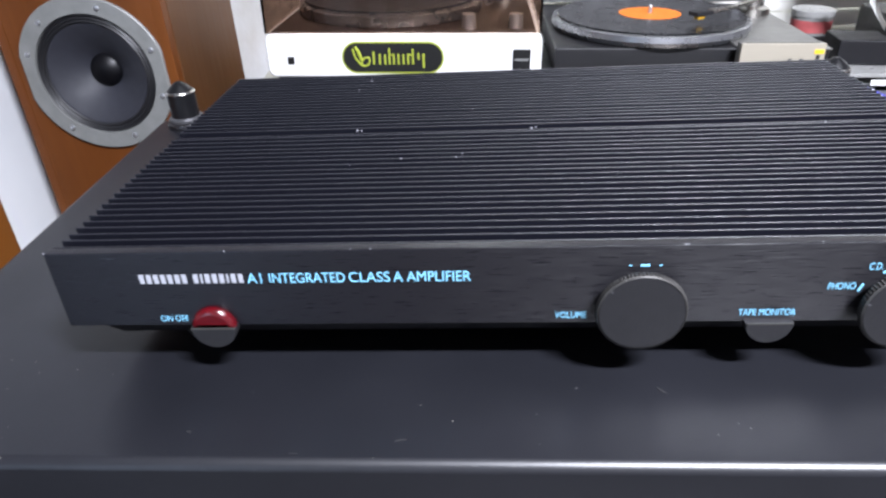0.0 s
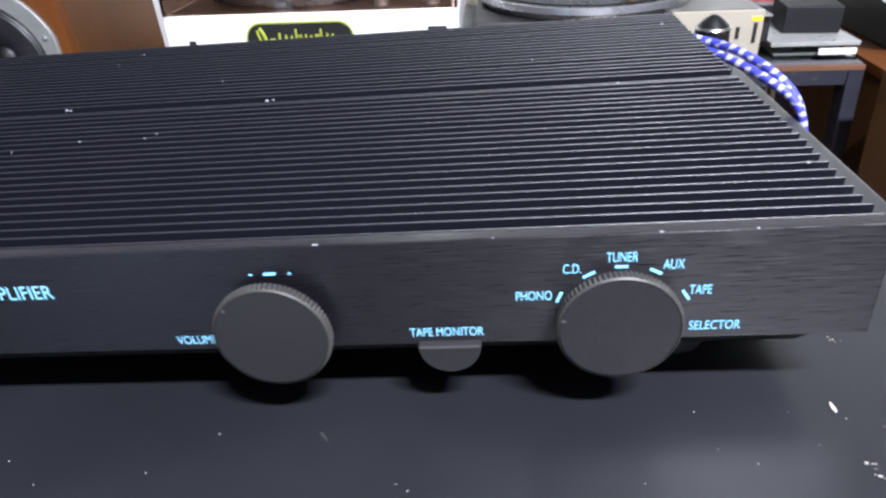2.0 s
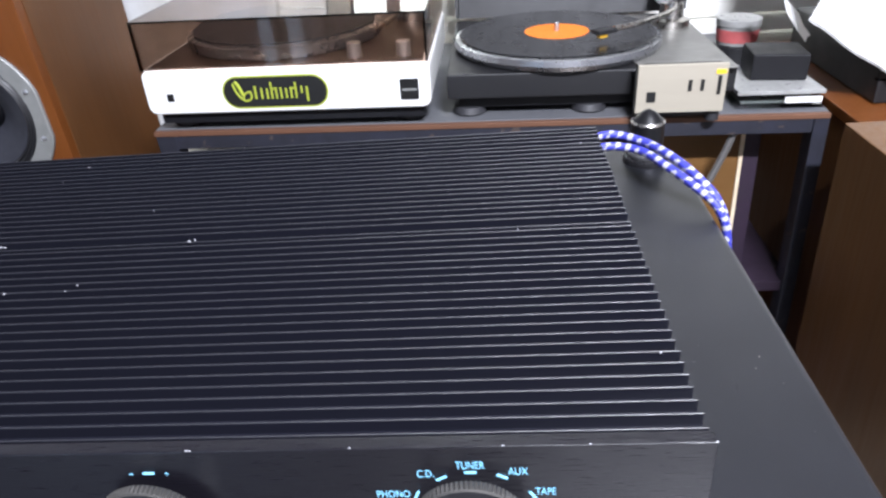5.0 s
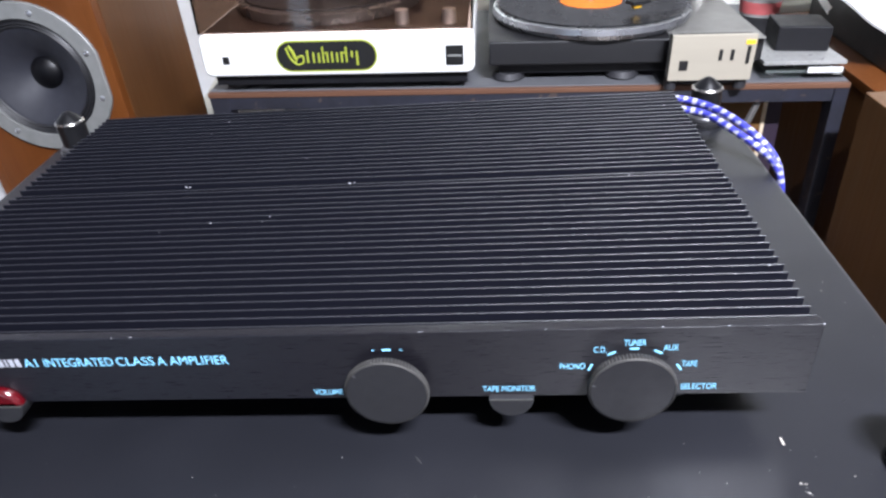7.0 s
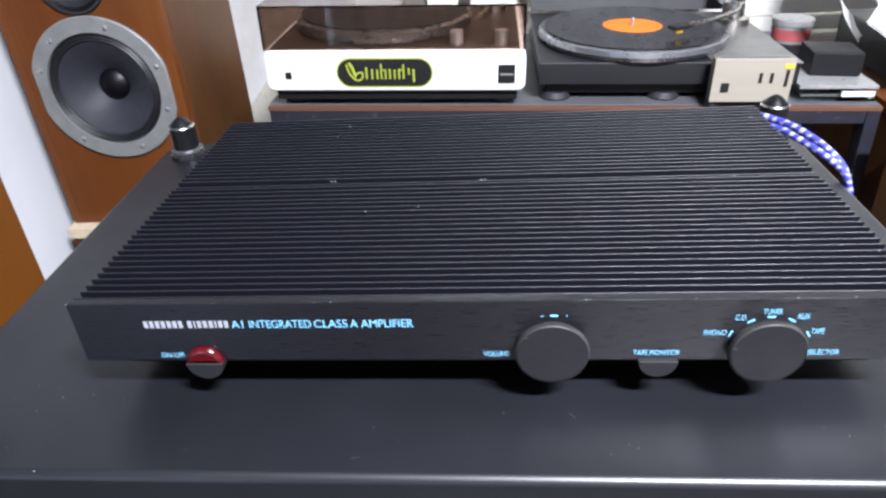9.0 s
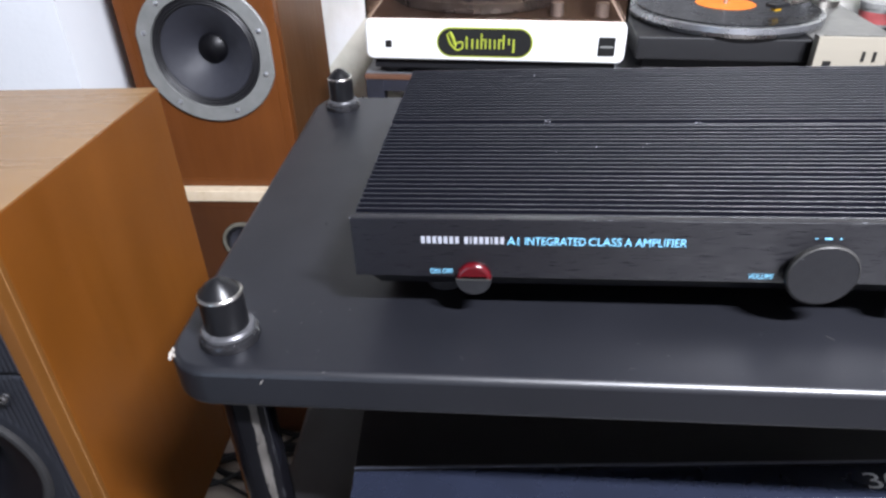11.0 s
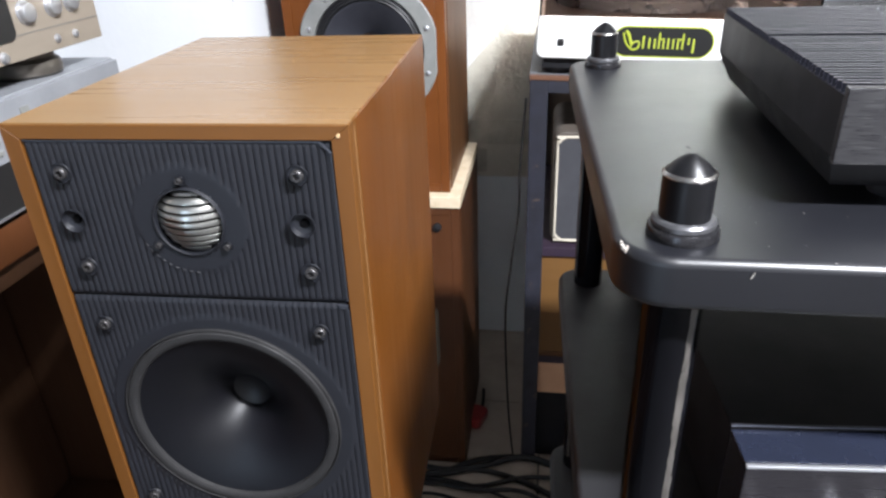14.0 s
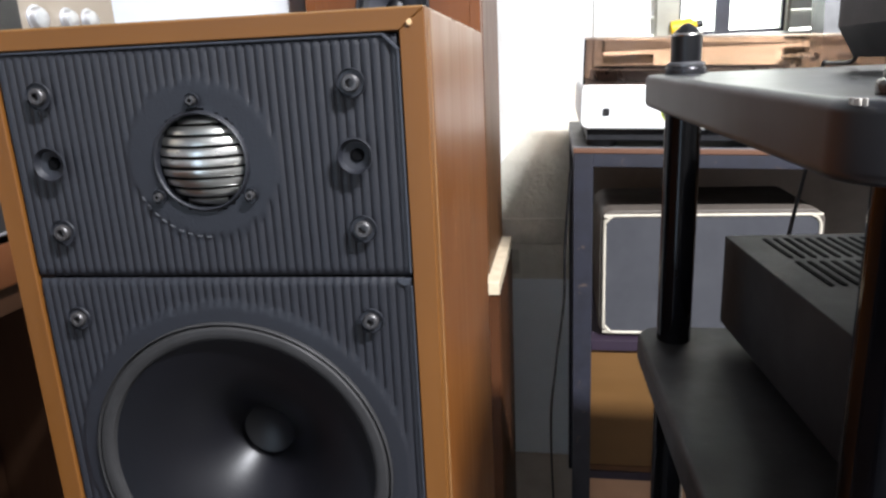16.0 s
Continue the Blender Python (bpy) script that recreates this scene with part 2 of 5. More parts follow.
STICKER = surf("black_sticker", (0.012, 0.012, 0.012), (0.01, 0.01, 0.01), 60, (0.3, 0.4))
YELLOW = surf("yellow_plastic", (0.85, 0.55, 0.03), (0.75, 0.46, 0.02), 60, (0.35, 0.45))
AMBER = surf("amber_plastic", (0.62, 0.36, 0.02), (0.5, 0.28, 0.015), 60, (0.35, 0.45))
BLUE = surf("blue_braid", (0.022, 0.026, 0.26), (0.016, 0.018, 0.19), 300, (0.5, 0.65), 0, 0.3, 900)
PALE = surf("silver_braid", (0.33, 0.33, 0.37), (0.23, 0.23, 0.28), 300, (0.4, 0.55), 0, 0.3, 900)
CLOTH = surf("dark_grey_grille_cloth", (0.040, 0.041, 0.047), (0.030, 0.031, 0.037), 14, (0.8, 0.9), 0, 0.6, 900)
VINYL_BOX = surf("worn_brown_black_vinyl", (0.085, 0.07, 0.058), (0.06, 0.05, 0.04), 15, (0.55, 0.7), 0, 0.5, 300)
PIPING = surf("cream_piping", (0.50, 0.46, 0.38), (0.38, 0.34, 0.27), 40, (0.5, 0.6))
PURPLE = surf("purple_painted_board", (0.022, 0.012, 0.025), (0.016, 0.009, 0.018), 20, (0.5, 0.6))
TAN = wood("tan_chipboard", (0.105, 0.050, 0.013), (0.15, 0.074, 0.023), "x", (0.5, 0.65), 0.05)
PEACH = surf("peach_board", (0.50, 0.28, 0.16), (0.42, 0.23, 0.13), 15, (0.6, 0.7), 0, 0.2, 300)
CABLE = surf("black_cable", (0.007, 0.007, 0.0075), (0.005, 0.005, 0.0055), 60, (0.4, 0.55), spec=0.3)
RED_PL = surf("red_plastic", (0.36, 0.03, 0.03), (0.28, 0.022, 0.022), 60, (0.3, 0.4))
GREEN_PCB = surf("green_circuit_board", (0.05, 0.115, 0.085), (0.03, 0.06, 0.045), 90, (0.4, 0.5))
SMOKE = glassy("smoked_acrylic", (0.46, 0.36, 0.30), 0.03)
CLEAR = glassy("clear_plastic", (0.92, 0.93, 0.93), 0.06)
FACE = surf("graphite_face", (0.0105, 0.0095, 0.0115), (0.0080, 0.0072, 0.0090), 900, (0.24, 0.38), 0.0, 0.3, 1400, (0.04, 1, 1), spec=0.32, brushed=0.7)
CHAMP = surf("champagne_metal", (0.26, 0.22, 0.175), (0.21, 0.178, 0.14), 20, (0.4, 0.5), 0.2, 0.1, 500, (1, 0.1, 1))
STRIP = surf("blue_black_strip", (0.011, 0.0135, 0.024), (0.0075, 0.0095, 0.0175), 30, (0.22, 0.32), 0.1, 0.1, 500, spec=0.7)
DECK = surf("smoky_brown_deck", (0.034, 0.023, 0.019), (0.023, 0.0155, 0.013), 12, (0.4, 0.5), 0, 0.2, 300)
CAPM = surf("worn_black_cap", (0.0060, 0.0060, 0.0068), (0.0042, 0.0042, 0.0048), 60, (0.28, 0.38), 0.0, 0.1, 600, spec=0.24)
WALL_N = surf("stained_white_plaster", (0.74, 0.76, 0.77), (0.50, 0.48, 0.43), 6, (0.7, 0.8), 0, 0.6, 60, (1, 1, 0.6), bump_dist=0.0015)
PLATE_EDGE = surf("highlight_plate_edge", (0.022, 0.024, 0.030), (0.013, 0.0145, 0.019), 90, (0.4, 0.5))
PINK = surf("faded_red_label", (0.50, 0.12, 0.12), (0.42, 0.09, 0.09), 60, (0.4, 0.5))
CHIPPED = surf("pale_chipped_veneer", (0.48, 0.32, 0.17), (0.36, 0.22, 0.1), 200, (0.6, 0.7))
FOOT_M = surf("dull_bronze_foot", (0.16, 0.14, 0.12), (0.11, 0.10, 0.085), 30, (0.3, 0.4), 0.7)
STREAK = surf("pale_post_streak", (0.12, 0.11, 0.10), (0.038, 0.034, 0.030), 220, (0.35, 0.5), 0.4, 0.3, 500, (1, 1, 0.2))
WASHER = surf("worn_grey_washer", (0.10, 0.10, 0.105), (0.04, 0.04, 0.043), 120, (0.3, 0.42), 0.5)
BADGE = surf("dull_gold_badge", (0.10, 0.095, 0.03), (0.07, 0.066, 0.02), 60, (0.4, 0.5))
PRINT_G = surf("grey_print", (0.15, 0.165, 0.18), (0.11, 0.122, 0.135), 200, (0.5, 0.6))
SURROUND = surf("pleated_black_surround", (0.010, 0.010, 0.012), (0.007, 0.007, 0.0085), 40, (0.45, 0.6), 0, 0.2, 500)
FLOOR_D = surf("unseen_dark_tile", (0.055, 0.053, 0.052), (0.04, 0.039, 0.038), 9, (0.45, 0.6), 0, 0.2, 250)
TRAY = surf("greyed_clear_plastic", (0.30, 0.30, 0.29), (0.22, 0.22, 0.21), 60, (0.25, 0.35))
BOARD = surf("grey_circuit_board", (0.11, 0.12, 0.115), (0.07, 0.085, 0.08), 120, (0.4, 0.5))
STRUT = surf("grey_worn_steel", (0.13, 0.125, 0.12), (0.09, 0.085, 0.082), 40, (0.4, 0.5), 0.3)
DULL = surf("dull_tarnished_frame", (0.15, 0.14, 0.11), (0.10, 0.094, 0.075), 30, (0.5, 0.65), 0.2, 0.2, 400)
RUB = surf("faint_rub_mark", (0.011, 0.011, 0.0125), (0.0065, 0.0065, 0.0078), 400, (0.5, 0.7))
SCUFF = surf("greyed_chip", (0.20, 0.19, 0.175), (0.13, 0.12, 0.11), 300, (0.6, 0.7))
SEAM = surf("worn_pale_seam", (0.27, 0.16, 0.07), (0.15, 0.07, 0.022), 90, (0.55, 0.7))
SKY_PANE = surf("outside_brightness", (0.85, 0.85, 0.83), (0.42, 0.46, 0.42), 3.5, (0.8, 0.9))
sky_nodes = SKY_PANE.node_tree
SKY_PANE.node_tree.links.new(sky_nodes.nodes["Principled BSDF"].inputs["Base Color"].links[0].from_socket, sky_nodes.nodes["Principled BSDF"].inputs["Emission Color"])
sky_nodes.nodes["Principled BSDF"].inputs["Emission Strength"].default_value = 2.3
JAMB = surf("olive_grey_paint", (0.36, 0.35, 0.29), (0.26, 0.25, 0.20), 12, (0.5, 0.65), 0, 0.3, 200)
# Console boards beneath the top, darkened for the shade there.
CONSOLE_D = wood("shaded_console_wood", (0.030, 0.013, 0.0065), (0.050, 0.023, 0.011), "z", (0.45, 0.6), 0.0)
BACKING = surf("dusty_brown_hardboard", (0.26, 0.21, 0.165), (0.17, 0.135, 0.105), 7, (0.6, 0.75), 0, 0.3, 200)


# ---- mesh helpers ----
def box(bm, x0, y0, z0, x1, y1, z1, bev=0.0, seg=2):
    vs = [bm.verts.new(p) for p in ((x0, y0, z0), (x1, y0, z0), (x1, y1, z0), (x0, y1, z0), (x0, y0, z1), (x1, y0, z1), (x1, y1, z1), (x0, y1, z1))]
    fs = [bm.faces.new([vs[i] for i in f]) for f in ((3, 2, 1, 0), (4, 5, 6, 7), (0, 1, 5, 4), (1, 2, 6, 5), (2, 3, 7, 6), (3, 0, 4, 7))]
    if bev:
        bm.normal_update()
        es = {e for f in fs for e in f.edges}
        bmesh.ops.bevel(bm, geom=list(es), offset=bev, segments=seg, profile=0.5, affect="EDGES")
    return bm


def lathe(bm, prof, seg=32, m=None, teeth=None):
    """Turns a profile of (radius, height) about z; m places it. teeth: rows of the profile whose radius is cut on every other step."""
    m = m or Matrix()
    rings = []
    for k, (r, h) in enumerate(prof):
        if r < 1e-7:
            rings.append([bm.verts.new(m @ Vector((0, 0, h)))])
            continue
        row = []
        for i in range(seg):
            a = 2 * math.pi * i / seg
            q = r * (0.965 if teeth and k in teeth and i % 2 else 1)
            row.append(bm.verts.new(m @ Vector((q * math.cos(a), q * math.sin(a), h))))
        rings.append(row)
    for a, b in zip(rings, rings[1:]):
        for i in range(seg):
            j = (i + 1) % seg
            if len(a) == 1 and len(b) == 1:
                continue
            if len(a) == 1:
                bm.faces.new((a[0], b[j], b[i]))
            elif len(b) == 1:
                bm.faces.new((a[i], a[j], b[0]))
            else:
                bm.faces.new((a[i], a[j], b[j], b[i]))
    return bm


def slab(bm, pts, z0, z1, bev=0.0, seg=2, m=None):
    """A prism over a plane outline, its upper and lower rims rounded."""
    m = m or Matrix()
    lo = [bm.verts.new(m @ Vector((x, y, z0))) for x, y in pts]
    hi = [bm.verts.new(m @ Vector((x, y, z1))) for x, y in pts]
    n = len(pts)
    bm.faces.new(lo[::-1])
    bm.faces.new(hi)
    for i in range(n):
        j = (i + 1) % n
        bm.faces.new((lo[i], lo[j], hi[j], hi[i]))
    if bev:
        bm.normal_update()
        es = [e for r in (lo, hi) for e in (bm.edges.get((r[i], r[(i + 1) % n])) for i in range(n))]
        bmesh.ops.bevel(bm, geom=es, offset=bev, segments=seg, profile=0.5, affect="EDGES")
    return bm


def rrect(x0, y0, x1, y1, r, n=6):
    out = []
    for cx, cy, a0 in ((x1 - r, y1 - r, 0), (x0 + r, y1 - r, 90), (x0 + r, y0 + r, 180), (x1 - r, y0 + r, 270)):
        for i in range(n + 1):
            a = radians(a0 + 90 * i / n)
            out.append((cx + r * math.cos(a), cy + r * math.sin(a)))
    return out


def smooth_line(pts, per=8):
    out = []
    p = [Vector(q) for q in pts]
    p = [p[0] * 2 - p[1]] + p + [p[-1] * 2 - p[-2]]
    for i in range(1, len(p) - 2):
        for k in range(per):
            t = k / per
            out.append(0.5 * (2 * p[i] + (p[i + 1] - p[i - 1]) * t + (2 * p[i - 1] - 5 * p[i] + 4 * p[i + 1] - p[i + 2]) * t * t + (3 * p[i] - p[i - 1] - 3 * p[i + 1] + p[i + 2]) * t ** 3))
    out.append(p[-2])
    return out


def tube(bm, pts, r, seg=8, per=8, pattern=None):
    line = smooth_line(pts, per)
    rows = []
    side = Vector((0.31, 0.2, 0.93)).normalized()
    for i, c in enumerate(line):
        d = (line[min(i + 1, len(line) - 1)] - line[max(i - 1, 0)]).normalized()
        side = (side - d * side.dot(d)).normalized()
        up = d.cross(side)
        rows.append([bm.verts.new(c + r * (math.cos(2 * math.pi * k / seg) * side + math.sin(2 * math.pi * k / seg) * up)) for k in range(seg)])
    for i, (a, b) in enumerate(zip(rows, rows[1:])):
        for k in range(seg):
            f = bm.faces.new((a[k], a[(k + 1) % seg], b[(k + 1) % seg], b[k]))
            if pattern:
                f.material_index = pattern(i, k)
    bm.faces.new(rows[0][::-1])
    bm.faces.new(rows[-1])
    return bm


def lofted(bm, rows):
    vs = [[bm.verts.new(p) for p in r] for r in rows]
    for a, b in zip(vs, vs[1:]):
        for i in range(len(a) - 1):
            bm.faces.new((a[i], a[i + 1], b[i + 1], b[i]))
    return bm


def holed(x0, z0, x1, z1, circles, thick):
    """A board in the xz plane, from y 0 back to thick, with round holes (x, z, radius)."""
    bm = bmesh.new()
    def loop(pts):
        vs = [bm.verts.new((x, 0, z)) for x, z in pts]
        return [bm.edges.new((vs[i], vs[(i + 1) % len(vs)])) for i in range(len(vs))]
    es = loop([(x0, z0), (x1, z0), (x1, z1), (x0, z1)])
    for cx, cz, r in circles:
        es += loop([(cx + r * math.cos(2 * math.pi * i / 56), cz + r * math.sin(2 * math.pi * i / 56)) for i in range(56)])
    bmesh.ops.triangle_fill(bm, edges=es, use_beauty=True, use_dissolve=True)
    got = bmesh.ops.extrude_face_region(bm, geom=bm.faces[:])
    bmesh.ops.translate(bm, verts=[v for v in got["geom"] if isinstance(v, bmesh.types.BMVert)], vec=(0, thick, 0))
    return bm


def thing(name, label, category, at=(0, 0, 0), rz=0.0, group="", kind="", m=None):
    e = new(name)
    e.empty_display_size = 0.05
    e.matrix_world = m or pose(*at, 0, 0, rz)
    return tagged(e, label, category, group, kind)


def firm_normals(me, angle):
    """Shading normals weighted by face area, so that flats stay flat beside their rounded edges."""
    limit = math.cos(radians(angle))
    polys = [(p.normal.copy(), p.area, tuple(p.vertices)) for p in me.polygons]
    round_vert = [[] for _ in me.vertices]
    for k, (_, _, vs) in enumerate(polys):
        for v in vs:
            round_vert[v].append(k)
    out = []
    for nrm, _, vs in polys:
        for v in vs:
            s = Vector((0, 0, 0))
            for k in round_vert[v]:
                if polys[k][0].dot(nrm) > limit:
                    s += polys[k][0] * polys[k][1]
            out.append(s.normalized() if s.length > 0 else nrm)
    me.normals_split_custom_set(out)


def part(name, bm, material, parent=None, label="", m=None, angle=35):
    me = bpy.data.meshes.new(name)
    bmesh.ops.recalc_face_normals(bm, faces=bm.faces)
    for f in bm.faces:
        f.smooth = True
    bm.to_mesh(me)
    bm.free()
    me.set_sharp_from_angle(angle=radians(angle))
    if len(me.polygons) < 3000:
        firm_normals(me, angle)
    for mt in material if isinstance(material, (list, tuple)) else (material,):
        me.materials.append(mt)
    ob = new(name, me)
    ob.parent = parent
    if m:
        ob.matrix_basis = m
    return tagged(ob, label)


def shell(parent, x0, y0, z0, x1, y1, z1, w, material, bev=0.0012, top=None):
    """The five boards of a cabinet that is open to the front."""
    for name, mt, c in (("side_board", material, (x0, y0, z0, x0 + w, y1, z1)), ("side_board", material, (x1 - w, y0, z0, x1, y1, z1)), ("top_board", top or material, (x0 + w, y0, z1 - w, x1 - w, y1, z1)),
                        ("bottom_board", material, (x0 + w, y0, z0, x1 - w, y1, z0 + w)), ("back_board", material, (x0 + w, y1 - w, z0 + w, x1 - w, y1, z1 - w))):
        part(name, box(B(), *c, bev), mt, parent)


def again(ob, m, parent=None):
    """A second piece on the same mesh, at the pose m under the parent."""
    o = new(ob.name.split(".")[0], ob.data)
    o.parent = parent or ob.parent
    o.matrix_basis = m
    return o


def B():
    return bmesh.new()


def at_front(x, y, z):
    return pose(x, y, z, 90, 0, 0)


def lettering(name, words, x0, x1, z, height, y, material, parent):
    """Words between x0 and x1 at mid height z, standing in the plane y and facing -y."""
    cu = bpy.data.curves.new("words", "FONT")
    cu.body, cu.extrude = words, 0.0
    tmp = new("words", cu)
    me = bpy.data.meshes.new_from_object(tmp.evaluated_get(bpy.context.evaluated_depsgraph_get()))
    bpy.data.objects.remove(tmp)
    xs, ys = [v.co.x for v in me.vertices], [v.co.y for v in me.vertices]
    a, b, c, d = min(xs), max(xs), min(ys), max(ys)
    for v in me.vertices:
        v.co = (x0 + (v.co.x - a) / (b - a) * (x1 - x0), y, z + ((v.co.y - c) / (d - c) - 0.5) * height)
    me.materials.append(material)
    ob = new(name, me)
    ob.parent = parent
    return ob


def plain(name, bm, material, label="", kind="structure", category=""):
    return tagged(part(name, bm, material, None), label, category, "", kind)


# ---- the room ----
WY, WXL, WXR, WYB, CZ = 1.30, -1.75, 1.95, -2.3, 2.50
FZ = 0.08
plain("floor", box(B(), WXL - 0.1, WYB - 0.1, FZ - 0.12, WXR + 0.1, WY + 0.1, FZ - 0.006), GROUT, "tiled floor, grey beige at the back, unseen front darkened to cut reflections", category="floor")
# Ceiling is out of view; its grey sets the bounced fill.
plain("ceiling", box(B(), WXL - 0.1, WYB - 0.1, CZ, WXR + 0.1, WY + 0.1, CZ + 0.1), CEIL, "unseen ceiling, grey chosen for bounced light", category="ceiling")
plain("wall_left", box(B(), WXL - 0.1, WYB, 0, WXL, WY, CZ), DIM, "unseen wall, dull grey to limit bounced light", category="wall")
plain("wall_right", box(B(), WXR, WYB, 0, WXR + 0.1, WY, CZ), DIM, "unseen wall, dull grey to limit bounced light", category="wall")
# Doorway inferred from reflections in the tweeter and cone.
ws_ = B()
DX0, DX1, DZ1 = -1.68, -0.98, 2.12
box(ws_, WXL - 0.1, WYB - 0.1, 0, DX0, WYB, CZ)
box(ws_, DX1, WYB - 0.1, 0, WXR + 0.1, WYB, CZ)
box(ws_, DX0, WYB - 0.1, DZ1, DX1, WYB, CZ)
plain("wall_south", ws_, PALE_GREY, "unseen wall, light grey for bounced light, with an open doorway to daylight", category="wall")
# Window top raised out of view, adding glow to the shelf's reflection.
SX0, SX1, SZ0, SZ1 = -0.318, 1.25, 0.80, 2.40
wn = B()
box(wn, WXL - 0.1, WY, 0, SX0, WY + 0.1, CZ)
box(wn, SX1, WY, 0, WXR + 0.1, WY + 0.1, CZ)
box(wn, SX0, WY, 0, SX1, WY + 0.1, SZ0)
box(wn, SX0, WY, SZ1, SX1, WY + 0.1, CZ)
plain("wall_north", wn, WALL_N, "white painted wall with a wide slatted window opening", category="wall")
# Bright pale blue carries the daylight patch low on this wall.
plain("dado", box(B(), -0.822, WY - 0.002, FZ, SX1, WY, 0.545), DADO, "pale blue lower wall, its daylight patch put into the colour", category="wall")
# Stained brick area, its outline drawing the turntable's diagonal shadow edge.
SHADE_OUTLINE = ((-0.62, 0.547), (-0.33, 0.547), (-0.33, 1.030), (-0.358, 1.004), (-0.40, 0.962), (-0.435, 0.922), (-0.47, 0.884), (-0.51, 0.838), (-0.56, 0.781), (-0.62, 0.712))
bare = part("shade_edged_mortar", slab(B(), SHADE_OUTLINE, 0.0, 0.0025, m=at_front(0, WY, 0)), MORTAR, bpy.data.objects["wall_north"], "stained grey mortar cut along the turntable's diagonal shadow")
brick0 = None
for row in range(6):
    for col in range(3):
        bx, bz = -0.585 + 0.107 * (row % 2) + col * 0.216, 0.590 + row * 0.073
        if bx + 0.103 > -0.335 or bz + 0.035 > 0.700 + (bx - 0.06 + 0.62) * 1.14:
            continue
        m = at_front(bx, WY - 0.0025, bz)
        if not brick0:
            brick0 = part("brick", slab(B(), rrect(-0.102, -0.031, 0.102, 0.031, 0.004, 2), 0, 0.004, 0.0015, 1), BRICK, bpy.data.objects["wall_north"], "", m)
        else:
            again(brick0, m)
plain("wall_column", box(B(), WXL, 0.72, 0, -0.822, WY, CZ), WALL, "white painted wall jutting out beside the tall loudspeakers", category="wall")
tube_fix = thing("ceiling_light", "white tube light fitting under the ceiling", "light", (LAMP_X, LAMP_Y, CZ))
part("housing", box(B(), -0.29, -0.07, -0.10, 0.29, 0.07, 0, 0.006), WHITE, tube_fix)

# slatted window behind the turntables
win = thing("window_1", "white slatted shutter window with a bright glazed middle", "window", (0, WY, 0), kind="structure")
fr = B()
for x0, x1 in ((SX0, SX0 + 0.022), (SX1 - 0.022, SX1)):
    box(fr, x0, -0.006, SZ0, x1, 0.05, SZ1, 0.003)
part("window_frame", fr, SLAT, win)
jb = box(B(), -0.189, -0.004, 1.082, -0.143, 0.05, SZ1, 0.003)
box(jb, 0.066, -0.004, 1.082, 0.074, 0.05, SZ1, 0.002)
part("pane_jamb", jb, JAMB, win, "olive grey jamb beside the glass")
part("window_sill", box(B(), SX0 + 0.022, -0.02, 1.058, SX1 - 0.022, 0.05, 1.082, 0.004), SLAT, win)
slat_mesh = {}
z = SZ0 + 0.01
while z < SZ1 - 0.03:
    if 1.036 < z < 1.100:
        z += 0.0370
        continue
    for x0, x1 in ((SX0 + 0.022, -0.189), (0.074, SX1 - 0.022)) if z > 1.03 else ((SX0 + 0.022, SX1 - 0.022),):
        w = round(x1 - x0, 3)
        if w not in slat_mesh:
            slat_mesh[w] = part("slat", slab(B(), rrect(-w / 2, -0.0182, w / 2, 0.0182, 0.002, 2), -0.0025, 0.0025), SLAT, win, m=pose((x0 + x1) / 2, 0.025, z, 77, 0, 0))
        else:
            again(slat_mesh[w], pose((x0 + x1) / 2, 0.025, z, 77, 0, 0))
    z += 0.0370
part("pane", box(B(), -0.143, 0.02, 1.082, 0.066, 0.024, SZ1 - 0.01), CLEAR, win).visible_shadow = False
dark = B()
for x, w in ((-0.1425, 0.005), (-0.069, 0.028), (0.060, 0.0055)):
    box(dark, x, 0.008, 1.083, x + w, 0.018, SZ1 - 0.02)
for x0, x1 in ((-0.1375, -0.069), (-0.041, 0.060)):
    box(dark, x0, 0.008, 1.083, x1, 0.018, 1.090)
part("pane_frame", dark, FRAME, win, "dark metal pane frame")
plain("backdrop", box(B(), -2.5, WY + 0.6, -0.5, 2.8, WY + 0.62, 3.2), SKY_PANE, "bright pale outside seen past the slats", "structure", "backdrop")

# ---- equipment rack ----
H = 1.03
rack = thing("equipment_rack", "black lacquered four-tier hi-fi rack with round posts and chipped corners", "rack", (0, 0, 0))
out = [(x - (0.036 if x < 0 else 0.004) * (y + 0.052), y) for x, y in rrect(-0.3045, -0.0525, 0.280, 0.362, 0.026, 8)]
part("shelf", slab(B(), out, H - 0.026, H, 0.0045, 5), RACK, rack, "satin black top shelf with chips and dust")
low_shelf = part("shelf", slab(B(), out, 0.80 - 0.026, 0.80, 0.0045, 5), SHELF_LOW, rack, "dulled matte black shelf with pale specks")
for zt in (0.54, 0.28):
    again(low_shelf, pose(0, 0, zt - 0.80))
PX = ((-0.2735, -0.0245), (0.2530, -0.0165), (-0.2885, 0.3315), (0.2540, 0.3370))
first_post = first_cap = first_ring = None
